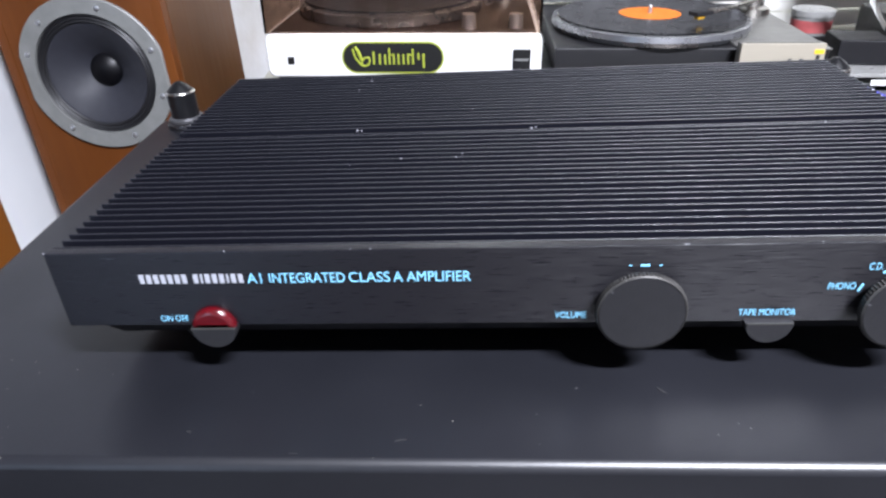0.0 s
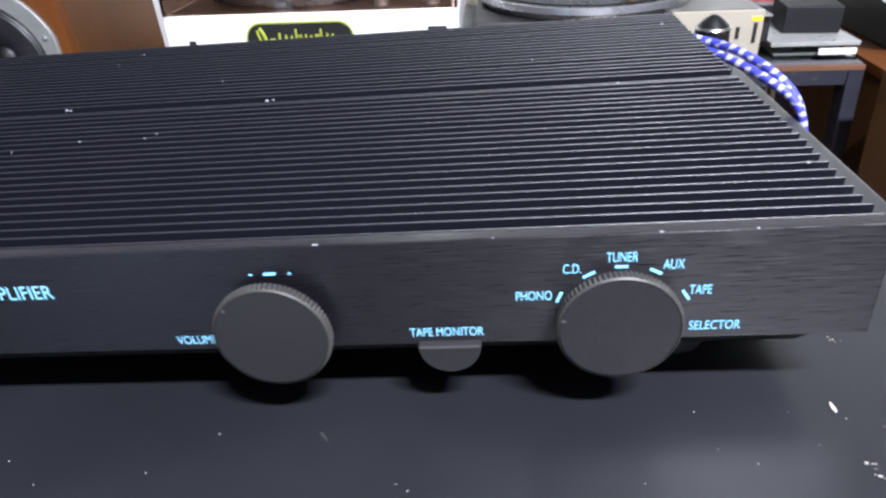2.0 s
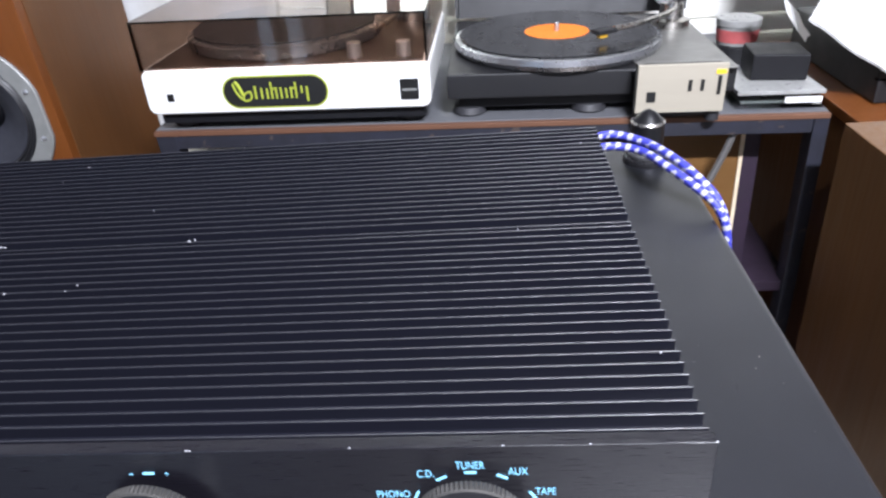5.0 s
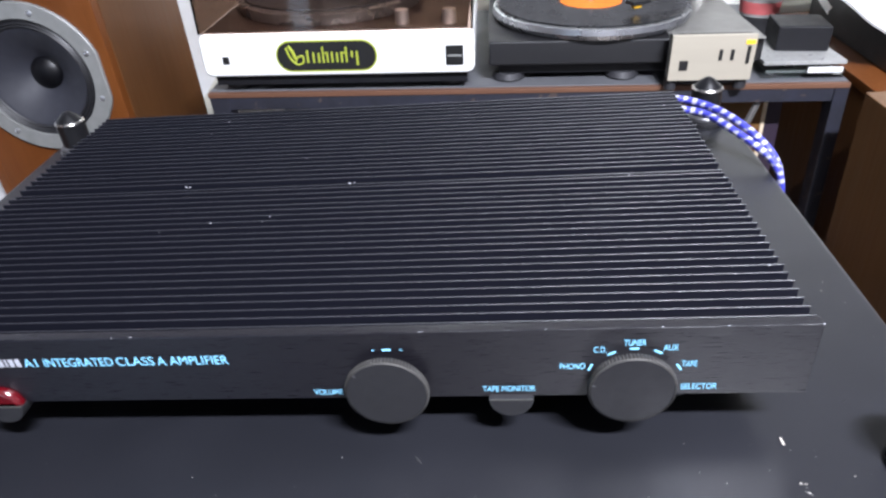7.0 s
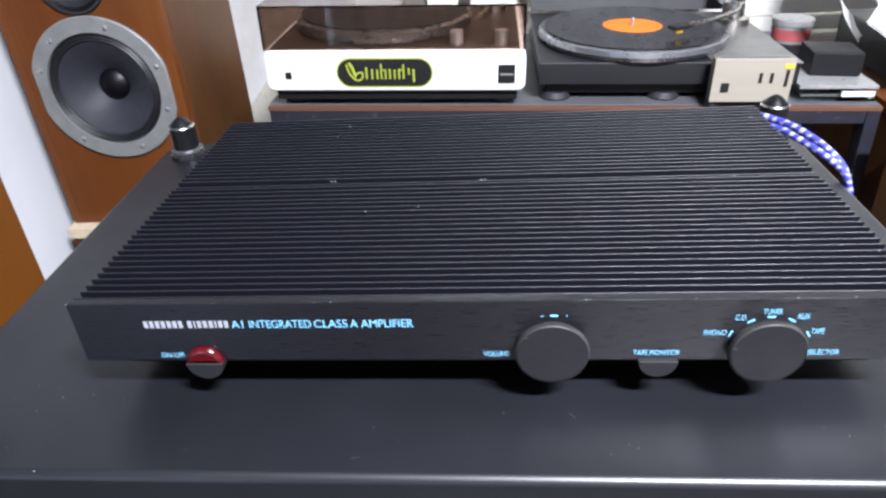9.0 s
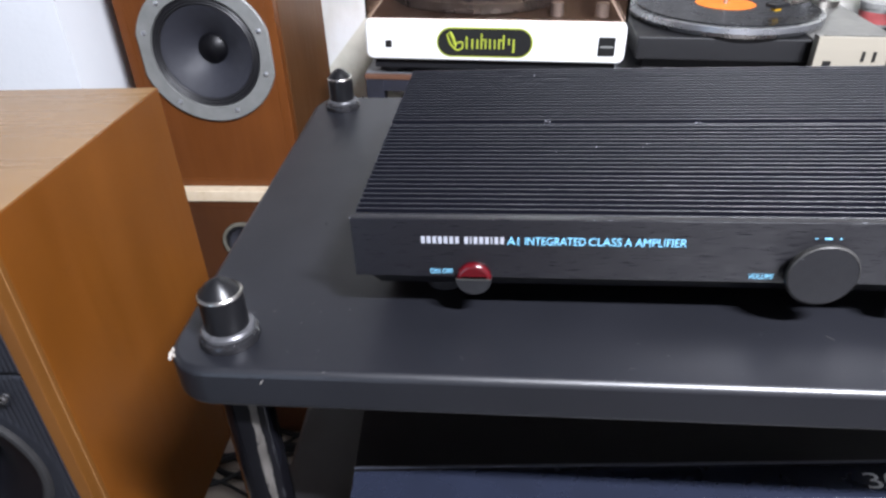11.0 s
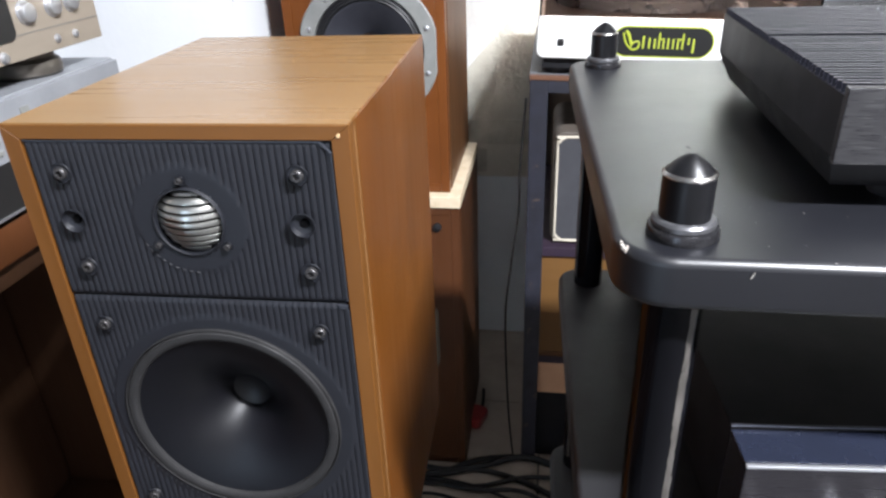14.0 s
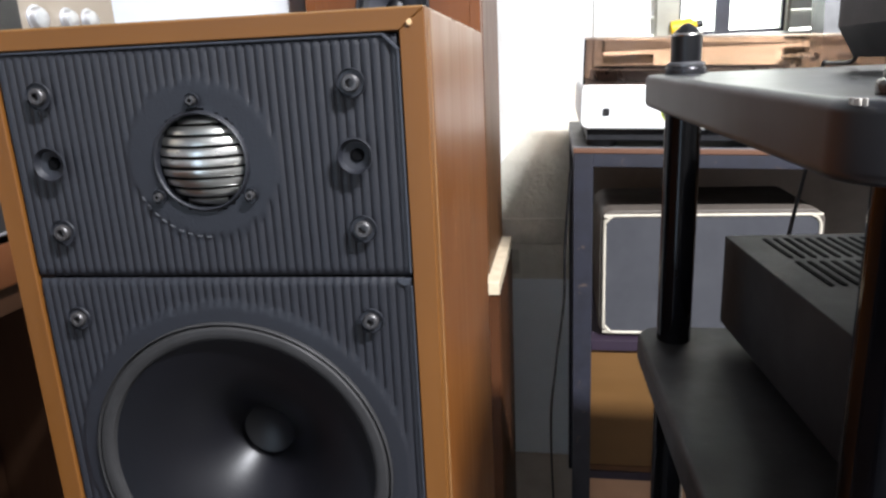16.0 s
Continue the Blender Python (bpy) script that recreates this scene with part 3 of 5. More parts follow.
for k, (px, py) in enumerate(PX):
    if not first_post:
        first_post = part("post", lathe(B(), [(0, 0.0), (0.0145, 0.0), (0.0145, 0.235), (0, 0.235)], 28), POST, rack, "gloss black round post", pose(px, py, 0.28))
        upper_post = part("post", lathe(B(), [(0, 0.0), (0.0145, 0.0), (0.0145, 0.205), (0, 0.205)], 28), POST, rack, "gloss black round post", pose(px, py, 0.80))
        first_ring = part("collar", lathe(B(), [(0.0165, 0.0), (0.0165, 0.0030), (0.0158, 0.0045), (0.0142, 0.0052), (0.0138, 0.0085), (0.0115, 0.0090)], 40), COLLAR, rack, "worn dark metal collar", pose(px, py, H + 0.0002))
        first_cap = part("spike_cap", lathe(B(), [(0.0118, 0.0085), (0.0118, 0.0290), (0.0113, 0.0306), (0.0100, 0.0318), (0.0078, 0.0344), (0.0045, 0.0372), (0.0020, 0.0386), (0, 0.0390)], 40), CAPM, rack, "pointed black threaded cap", pose(px, py, H + 0.0002))
        first_band = part("rim_band", lathe(B(), [(0.0119, 0.0290), (0.0122, 0.0298), (0.0118, 0.0307), (0.0110, 0.0312)], 40), CHROME, rack, "worn bright rim", pose(px, py, H + 0.0002))
        first_washer = part("washer", lathe(B(), [(0.0138, 0.0050), (0.0147, 0.0056), (0.0146, 0.0076), (0.0136, 0.0088), (0.0118, 0.0092)], 40), WASHER, rack, "worn grey metal washer", pose(px, py, H + 0.0002))
        first_foot = part("foot", lathe(B(), [(0, 0), (0.016, 0), (0.018, 0.006), (0.0125, 0.014)], 24), CHROME, rack, "", pose(px, py, FZ))
    else:
        again(first_post, pose(px, py, 0.28), rack)
        again(upper_post, pose(px, py, 0.80), rack)
        again(first_foot, pose(px, py, FZ), rack)
        for o in (first_ring, first_cap, first_band, first_washer):
            again(o, pose(px, py, H + 0.0002, 0, 0, 40 * k), rack)


for px, py in PX:
    again(first_post, pose(px, py, 0.54), rack)
    again(upper_post, pose(px, py, FZ + 0.012), rack)


def flake(name, x, y, z, sx, sy, seed, material, parent, up=0.0005, front=False):
    rnd = random.Random(seed)
    pts = [(math.cos(a) * sx * rnd.uniform(0.55, 1), math.sin(a) * sy * rnd.uniform(0.55, 1)) for a in (2 * math.pi * i / 9 for i in range(9))]
    return part(name, slab(B(), pts, 0.0, up), material, parent, "", pose(x, y, z, 90 if front else 0, 0, 0))


for i, (x, y, sx, sy) in enumerate(((0.2000, -0.003, 0.0011, 0.0042), (0.2000, -0.0245, 0.0012, 0.0016), (0.2015, -0.029, 0.0014, 0.0012), (0.205, -0.0325, 0.0012, 0.0012), (0.209, -0.0335, 0.0009, 0.0009),
        (0.2085, -0.0365, 0.0010, 0.0008), (0.222, -0.021, 0.0009, 0.0005), (0.213, 0.029, 0.0011, 0.0008), (0.159, -0.004, 0.0005, 0.0005), (-0.215, -0.0505, 0.0014, 0.0006), (-0.222, -0.034, 0.0004, 0.0004), (-0.238, -0.036, 0.0005, 0.0004), (-0.04, -0.03, 0.0004, 0.0004))):
    flake("paint_chip", x, y, H + 0.0002, sx * 0.6, sy * (0.4 if i else 0.75), i, SCUFF if i else CHIP, rack, 0.0003)
rndf = random.Random(17)
for cx, cy, n, spread_r in ((0.2010, -0.0265, 7, 0.0028), (0.2075, -0.0350, 5, 0.0022), (0.213, 0.029, 4, 0.004), (0.225, 0.10, 9, 0.05), (0.20, -0.02, 8, 0.06), (-0.24, 0.0, 9, 0.05), (0.0, -0.035, 6, 0.12)):
    for i in range(n):
        s = rndf.uniform(0.00018, 0.00045)
        x, y = cx + rndf.gauss(0, spread_r * 0.5), max(-0.049, cy + rndf.gauss(0, min(spread_r, 0.02) * 0.5))
        if abs(x) < 0.285:
            flake("paint_chip", x, y, H + 0.0002, s, s * rndf.uniform(0.5, 1), 200 + i, SCUFF, rack, 0.0002)
for x, y, sx, sy, k in ((-0.3016, -0.0395, 0.0011, 0.0022, 40), (-0.3020, -0.0360, 0.0008, 0.0013, 46), (-0.3008, -0.0425, 0.0010, 0.0012, 47), (-0.2996, -0.0402, 0.0007, 0.0009, 48)):
    flake("paint_chip", x, y, H - 0.0018, sx, sy, k, CHIP, rack, 0.0021)
lip_chip = flake("paint_chip", -0.2480, -0.0527, H - 0.006, 0.0005, 0.0024, 41, SCUFF, rack, 0.0006, True)
lip_chip.matrix_basis = pose(-0.2480, -0.0527, H - 0.006, 90, 0, 0) @ pose(0, 0, 0, 0, 0, -28)

for i, (x, y, sx, sy, turn) in enumerate(((-0.060, -0.040, 0.0030, 0.0006, 8), (-0.145, -0.036, 0.0018, 0.0007, -20), (0.045, -0.012, 0.0008, 0.0030, 40), (0.150, -0.042, 0.0040, 0.0004, 5), (-0.25, 0.10, 0.0010, 0.0035, 15), (0.245, 0.09, 0.0008, 0.0040, -12), (-0.10, -0.047, 0.0022, 0.0004, -4), (0.235, 0.02, 0.0025, 0.0006, 30))):
    rub = flake("rub_mark", x, y, H + 0.0001, sx, sy, 120 + i, RUB, rack, 0.0002)
    rub.matrix_basis = pose(x, y, H + 0.0001, 0, 0, turn)

# pale streak on the front post: its highlight painted in, with rubbed paint
rndp = random.Random(31)
strip_rows = []
for i in range(61):
    z = 0.802 + i * 0.0033
    mid = -56 + 1.2 * math.sin(i * 0.13) + rndp.uniform(-0.9, 0.9)
    wide = 9 + 1.4 * math.sin(i * 0.31 + 1) + rndp.uniform(-1.2, 1.2)
    strip_rows.append([(0.01465 * math.cos(radians(mid + wide * k / 2)), 0.01465 * math.sin(radians(mid + wide * k / 2)), z) for k in range(-2, 3)])
part("highlight_wear_streak", lofted(B(), strip_rows), STREAK, rack, "pale streak of painted highlight and worn paint", pose(PX[0][0], PX[0][1], 0))
for i in range(5):
    a = radians(-50 + rndp.uniform(-14, 14))
    flake("paint_chip", PX[0][0] + 0.0146 * math.cos(a), PX[0][1] + 0.0146 * math.sin(a), 0.82 + i * 0.035, 0.0006, 0.0011, 300 + i, CHROME, rack, 0.0005, True)

# ---- the amplifier on top ----
ZT, ZB, AD = 1.092, 1.0560, 0.2555
amp = thing("integrated_amplifier", "slim black integrated amplifier with full-width cooling fins on the rack top", "amplifier", (0, 0, 0))
part("front_panel", box(B(), -0.2055, 0.0, ZB, 0.2055, 0.005, ZT, 0.0007, 2), PANEL, amp, "brushed black front panel")
cb = B()
lofted(cb, [[(-0.2045, 0.005, ZB + 0.002), (-0.2045, AD - 0.001, ZB + 0.002), (0.2045, AD - 0.001, ZB + 0.002), (0.2045, 0.005, ZB + 0.002), (-0.2045, 0.005, ZB + 0.002)],
            [(-0.1960, 0.020, 1.0385), (-0.1960, AD - 0.009, 1.0385), (0.1960, AD - 0.009, 1.0385), (0.1960, 0.020, 1.0385), (-0.1960, 0.020, 1.0385)]])
bmesh.ops.remove_doubles(cb, verts=cb.verts, dist=1e-6)
bmesh.ops.holes_fill(cb, edges=cb.edges)
part("base_tray", cb, CHASSIS, amp, "black steel base tray")
part("body", box(B(), -0.2045, 0.005, ZB + 0.002, 0.2045, AD, ZT - 0.0049, 0.0005), FIN, amp)
fin0 = None
n_fins = 43
for i in range(n_fins):
    y = 0.0064 + i * 0.00580
    if not fin0:
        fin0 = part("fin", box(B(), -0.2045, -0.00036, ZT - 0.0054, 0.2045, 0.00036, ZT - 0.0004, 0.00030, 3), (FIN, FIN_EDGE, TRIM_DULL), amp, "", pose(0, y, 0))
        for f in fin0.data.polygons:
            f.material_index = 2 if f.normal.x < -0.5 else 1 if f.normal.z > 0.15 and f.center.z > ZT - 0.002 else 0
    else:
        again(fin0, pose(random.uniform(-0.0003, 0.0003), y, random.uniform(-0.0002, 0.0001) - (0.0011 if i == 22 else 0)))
for fx in (-0.16, 0.16):
    for fy in (0.035, 0.228):
        part("foot", lathe(B(), [(0, 0), (0.011, 0), (0.012, 0.002), (0.012, 0.0085), (0, 0.0085)], 20), RUBBER, amp, "", pose(fx, fy, H))


def control_knob(name, x, z, r, turn):
    k = part(name, lathe(B(), [(0, 0), (r * 0.4, 0), (r * 0.4, 0.0030), (r * 0.93, 0.0031), (r * 0.97, 0.0034), (r * 0.97, 0.0056), (r * 0.95, 0.0064), (r * 0.93, 0.0068), (r * 0.5, 0.0070), (0, 0.0070)], 64), KNOB, amp, "matte black round control knob", at_front(x, -0.0008, z) @ pose(0, 0, 0, 0, 0, turn))
    part("knurling", lathe(B(), [(r * 0.95, 0.0032), (r * 0.99, 0.0036), (r * 1.0, 0.0056), (r * 0.975, 0.0066), (r * 0.945, 0.0070)], 150, teeth=(1, 2)), KNURL, k, "fine knurled rim")
    part("pointer", box(B(), r * 0.86, -0.0003, 0.0066, r * 0.93, 0.0003, 0.0071), WASHER, k, "short pale pointer line")
    return k


control_knob("volume_knob", 0.0345, 1.0655, 0.0178, 140)
control_knob("selector_knob", 0.1342, 1.0655, 0.0178, 168)


def half_disc(r, up, n=20):
    a0 = 0 if up else 180
    return [(r * math.cos(radians(a0 + 180 * i / n)), r * math.sin(radians(a0 + 180 * i / n))) for i in range(n + 1)]


part("tape_button", slab(B(), half_disc(0.0093, False), -0.004, 0.0035, 0.0005, 2), KNOB, amp, "black half-round push button", at_front(0.0858, 0.0, 1.0572))
part("tape_button_edge", box(B(), -0.0090, -0.0004, -0.0002, 0.0090, 0.0002, 0.0005), KNURL, amp, "pale worn button edge", pose(0.0858, -0.0034, 1.0572))
part("power_button", slab(B(), half_disc(0.0096, False), -0.004, 0.0045, 0.0005, 2), KNOB, amp, "black half-round push button", at_front(-0.1405, 0.0, 1.0572))
part("power_button_edge", box(B(), -0.0094, -0.0004, -0.0002, 0.0094, 0.0002, 0.0005), KNURL, amp, "pale worn button edge", pose(-0.1405, -0.0044, 1.0572))
part("power_lens", slab(B(), half_disc(0.0095, True), -0.001, 0.0042, 0.0024, 6), RED, amp, "glossy red half-round lens", at_front(-0.1405, 0.0, 1.0568))

# printed words; the maker's name stands as plain blocks
yp = -0.0003
x = -0.1680
for wds in (7, 8):
    for i in range(wds):
        wdt = 0.0019
        if wds == 8 and i in (1, 5):
            wdt = 0.0008
        nb = box(B(), 0, 0, -0.0021, wdt, 0.0002, 0.0021)
        part("maker_mark", nb, PRINT_W, amp, "", pose(x, yp, 1.0795))
        x += wdt + 0.0011
    x = -0.1452
lettering("lettering", "A1", -0.1228, -0.1168, 1.0795, 0.0047, yp, PRINT_B, amp)
lettering("lettering", "INTEGRATED", -0.1136, -0.0826, 1.0795, 0.0047, yp, PRINT_B, amp)
lettering("lettering", "CLASS", -0.0810, -0.0644, 1.0795, 0.0047, yp, PRINT_B, amp)
lettering("lettering", "A", -0.0630, -0.0592, 1.0795, 0.0047, yp, PRINT_B, amp)
lettering("lettering", "AMPLIFIER", -0.0576, -0.0320, 1.0795, 0.0047, yp, PRINT_B, amp)
for wds, x0, x1, zz in (("ON", -0.1640, -0.1588, 1.0600), ("OFF", -0.1575, -0.1518, 1.0600), ("VOLUME", 0.0015, 0.0142, 1.0602), ("TAPE MONITOR", 0.0740, 0.0960, 1.0608), ("PHONO", 0.1058, 0.1160, 1.0728), ("C.D.", 0.1190, 0.1240, 1.0815),
        ("TUNER", 0.1308, 0.1393, 1.0848), ("AUX", 0.1462, 0.1520, 1.0820), ("TAPE", 0.1541, 0.1602, 1.0733), ("SELECTOR", 0.1552, 0.1695, 1.0608), ("+", 0.0407, 0.0421, 1.0832), ("-", 0.0293, 0.0305, 1.0832)):
    lettering("lettering", wds, x0, x1, zz, 0.0005 if wds == "-" else 0.0014 if wds == "+" else 0.0031, yp, PRINT_B, amp)
for x, zz, a in ((0.0355, 1.0832, 0), (0.1350, 1.0816, 0), (0.1262, 1.0793, 28), (0.1444, 1.0797, -28), (0.1533, 1.0715, -58), (0.1180, 1.0720, 68)):
    part("dial_mark", box(B(), -0.0018, 0, -0.0004, 0.0018, 0.0002, 0.0004), PRINT_B, amp, "", pose(x, yp, zz, 0, -a, 0))
for i, (x, y, s) in enumerate(((-0.0690, 0.0925, 0.0011), (-0.041, 0.0925, 0.0006), (-0.038, 0.097, 0.0007), (-0.094, 0.085, 0.0004), (-0.034, 0.167, 0.0006), (-0.1045, 0.2325, 0.0014), (-0.110, 0.212, 0.0007), (-0.0985, 0.1350, 0.0018), (-0.0960, 0.1345, 0.0011), (-0.0010, 0.1320, 0.0017), (0.0015, 0.1330, 0.0010), (0.154, 0.129, 0.0009), (0.198, 0.0400, 0.0010), (0.12, 0.172, 0.0005), (0.193, 0.226, 0.0009))):
    flake("dust_fleck", x, y, ZT - 0.0005, s * 0.5, s * 0.3, 60 + i, DUST, amp, 0.0006)
for i, (x, s) in enumerate(((-0.079, 0.0006), (-0.071, 0.0008), (0.050, 0.0012), (0.051, 0.0006), (-0.13, 0.0005), (0.2052, 0.0010), (0.17, 0.0009), (0.10, 0.0007), (-0.2052, 0.0010), (0.145, 0.0012))):
    flake("edge_nick", x, 0.0004, ZT - 0.0003, s * 0.5, 0.0002, 80 + i, DUST, amp, 0.0005)

# braided cable leaving the back of the amplifier
lead = thing("speaker_cable", "blue and silver braided cable hanging off the rack", "cable", (0.21, 0.26, 1.04))
off = Matrix.Translation((-0.21, -0.26, -1.04))
braid = lambda i, k: 1 if (i // 5 + (k + i // 3) // 5) % 3 == 0 else 0
for pts in (((0.182, 0.258, 1.056), (0.200, 0.294, 1.061), (0.221, 0.311, 1.062), (0.242, 0.302, 1.060), (0.257, 0.282, 1.057), (0.270, 0.262, 1.050), (0.281, 0.250, 1.038), (0.2875, 0.247, 1.018), (0.2890, 0.246, 0.98), (0.2895, 0.245, 0.93), (0.290, 0.245, 0.82)),
            ((0.180, 0.254, 1.050), (0.197, 0.288, 1.055), (0.218, 0.304, 1.056), (0.240, 0.298, 1.055), (0.254, 0.276, 1.052), (0.268, 0.257, 1.0455), (0.280, 0.2455, 1.0355), (0.2868, 0.242, 1.016), (0.2885, 0.241, 0.98), (0.2890, 0.240, 0.925), (0.290, 0.239, 0.815))):
    part("braided_strand", tube(B(), [off @ Vector(p) for p in pts], 0.0028, 16, 34, braid), (BLUE, PALE), lead)

hl = thing("mains_lead", "black lead hanging behind the rack from the amplifier", "cable", (-0.19, 0.30, 1.03))
part("lead", tube(B(), [Vector(p) for p in ((0.030, -0.052, 0.024), (0.014, -0.046, 0.026), (0.006, -0.034, 0.018), (0.010, -0.010, 0.0050), (0.014, 0.045, 0.003), (0.014, 0.060, -0.002), (0.014, 0.066, -0.06), (0.000, 0.064, -0.15), (-0.012, 0.06, -0.25), (0.02, 0.05, -0.40))], 0.0017, 8), CABLE, hl)

# ---- power amplifier on the second shelf ----
PT = radians(4.2)
pa = thing("power_amplifier", "large black power amplifier with silver knobs on the rack's second shelf", "amplifier", (-0.223 + 0.223 * math.cos(PT) - 0.026 * math.sin(PT), -0.026 + 0.223 * math.sin(PT) + 0.026 * math.cos(PT), 0.8045), 4.2)
part("case", box(B(), -0.223, 0.003, 0.012, 0.215, 0.335, 0.0895, 0.001), CASE_TOP, pa, "dull dark grey case")
part("front_panel", box(B(), -0.223, -0.026, 0.010, 0.215, 0.003, 0.0860, 0.0012, 2), FACE, pa, "graphite front panel")
part("top_strip", box(B(), -0.223, -0.0235, 0.0860, 0.215, 0.0025, 0.0875, 0.0006), STRIP, pa, "glossy dark strip along the front")
part("edge_trim", box(B(), -0.223, -0.0268, 0.0850, 0.215, -0.0240, 0.0872, 0.0007), STEEL, pa, "bright metal edge")
part("rear_trim", box(B(), -0.223, 0.0025, 0.0890, 0.215, 0.0045, 0.0902, 0.0004), TRIM_DULL, pa, "thin dull ridge")
vent0 = None
for bank_y in (0.292, 0.225):
    for i in range(22):
        m = pose(-0.196 + i * 0.0085, bank_y, 0.0896)
        if not vent0:
            vent0 = part("vent_slot", slab(B(), rrect(-0.0019, -0.0290, 0.0019, 0.0290, 0.0017, 3), 0, 0.0004), HOLE, pa, "", m)
        else:
            again(vent0, m)
for x, r in ((-0.209, 0.0050), (-0.166, 0.0085), (-0.1387, 0.0048), (-0.1242, 0.0048), (-0.1108, 0.0048), (-0.0973, 0.0048), (-0.067, 0.0050), (-0.056, 0.0050), (0.02, 0.0085), (0.08, 0.006), (0.14, 0.0085)):
    kb = part("knob", lathe(B(), [(0, 0), (r, 0), (r, 0.011), (r * 0.9, 0.0125), (0, 0.0125)], 28), STEEL, pa, "bright steel knob", at_front(x, -0.026, 0.0415))
    for a_ in range(-50, 231, 20) if r > 0.008 else ():
        part("scale_dot", box(B(), -0.0004, -0.0004, 0.0001, 0.0004, 0.0004, 0.0004), PRINT_W, kb, "", pose(r * 1.4 * math.cos(radians(a_)), r * 1.4 * math.sin(radians(a_)), 0))
part("socket", lathe(B(), [(0, 0), (0.006, 0), (0.006, 0.003), (0.004, 0.003), (0.004, 0.001), (0, 0.001)], 24), CHROME, pa, "round headphone socket", at_front(-0.187, -0.026, 0.0410))
for i in range(4):
    x = -0.1387 + i * 0.0138
    gb = B()
    for (xa, za), (xb, zb) in (((x, 0.047), (x, 0.0555)), ((x, 0.0555), (x + 0.013, 0.0725)), ((x + 0.0125, 0.0720), (x + 0.0180, 0.0785))):
        d = Vector((xb - xa, 0, zb - za)).normalized()
        nrm = Vector((-d.z, 0, d.x)) * (0.0013 if za > 0.06 else 0.0004)
        lofted(gb, [[Vector((xa, 0, za)) - nrm, Vector((xa, 0, za)) + nrm], [Vector((xb, 0, zb)) - nrm, Vector((xb, 0, zb)) + nrm]])
    part("diagram_line", gb, PRINT_G, pa, "", pose(0, -0.0265, 0.0))
num = lettering("lettering", "300", 0.1125, 0.150, 0.0, 0.0125, 0.0, WHITE, pa)
num.matrix_basis = pose(0, -0.0105, 0.0879, -90, 0, 0)
part("white_label", box(B(), 0.0, -0.0266, 0.0765, 0.050, -0.0262, 0.0785), PRINT_G, pa)
for fx in (-0.19, 0.18):
    for fy in (0.02, 0.30):
        part("foot", lathe(B(), [(0, 0), (0.014, 0), (0.014, 0.017), (0, 0.017)], 20), RUBBER, pa, "", pose(fx, fy, -0.0045))


# ---- bookshelf loudspeaker beside the rack ----
def plate(x0, x1, z0, z1, pitch, circles, depth=0.00075):
    """A moulded plate in the xz plane facing -y with upright ribs, smooth inside the circles."""
    n = int(round((x1 - x0) / pitch))
    xs = [x0 + (x1 - x0) * (i / (n * 4)) for i in range(n * 4 + 1)]
    rows = max(12, int((z1 - z0) / 0.0022))
    out = []
    for k in range(rows + 1):
        zz = z0 + (z1 - z0) * k / rows
        row = []
        for i, x in enumerate(xs):
            rib = (0.0, 0.92, 1.0, 0.92)[i % 4] * depth
            y = -rib
            for cx, cz, r, lvl in circles:
                if (x - cx) ** 2 + (zz - cz) ** 2 < r * r:
                    y = lvl
            if k in (0, rows) or i in (0, len(xs) - 1):
                y = 0.0008
            row.append((x, y, zz))
        out.append(row)
    return lofted(B(), out)


spk = thing("bookshelf_speaker", "teak veneered bookshelf loudspeaker with a ribbed charcoal baffle", "speaker", (-0.5425, 0.0120, 0.66), 1.5)
SW, SD, ST = 0.1015, 0.268, 0.408
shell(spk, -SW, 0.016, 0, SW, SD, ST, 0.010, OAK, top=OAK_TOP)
for edge, corners, grain in (("side_edge", ((-SW, 0), (-SW + 0.0105, 0.0115), (-SW + 0.0105, ST - 0.0085), (-SW, ST)), OAK_Z), ("side_edge", ((SW, ST), (SW - 0.0105, ST - 0.0085), (SW - 0.0105, 0.0115), (SW, 0)), OAK_Z),
                             ("top_edge", ((-SW, ST), (-SW + 0.0105, ST - 0.0085), (SW - 0.0105, ST - 0.0085), (SW, ST)), OAK_X), ("bottom_edge", ((SW, 0), (SW - 0.0105, 0.0115), (-SW + 0.0105, 0.0115), (-SW, 0)), OAK_X)):
    part(edge, slab(B(), [(x, zz) for x, zz in corners], -0.016, 0.0, 0.0004, 1, at_front(0, 0, 0)), grain, spk)
part("top_veneer", box(B(), -SW + 0.0008, 0.0012, ST, SW - 0.0008, SD - 0.001, ST + 0.0006), OAK_TOP, spk, "teak top with glare in its paler colour")
part("worn_line", box(B(), SW - 0.0002, 0.0105, 0.02, SW + 0.0002, 0.0110, ST - 0.004), SEAM, spk, "pale worn seam on the veneer edge")
flake("chip", SW - 0.006, -0.0002, ST - 0.0055, 0.0014, 0.0014, 91, CHIPPED, spk, 0.0006, True)
flake("chip", 0.02, 0.16, ST + 0.0007, 0.0007, 0.0005, 92, CHIPPED, spk, 0.0003)
BX = SW - 0.0111
tz, wz, spl = 0.3495, 0.1995, 0.2965
up = part("tweeter_plate", plate(-BX, BX, spl + 0.0006, ST - 0.0091, 0.0041, [(0, tz, 0.0345, -0.0010), (0, tz, 0.0210, 0.010)]), BAFFLE, spk, "ribbed charcoal upper plate", pose(0, 0.0018, 0))
lo = part("woofer_plate", plate(-BX, BX, 0.014, spl - 0.0005, 0.0041, [(0, wz, 0.0840, -0.0012), (0, wz, 0.0700, 0.060)]), BAFFLE, spk, "ribbed charcoal lower plate", pose(0, 0.0018, 0))
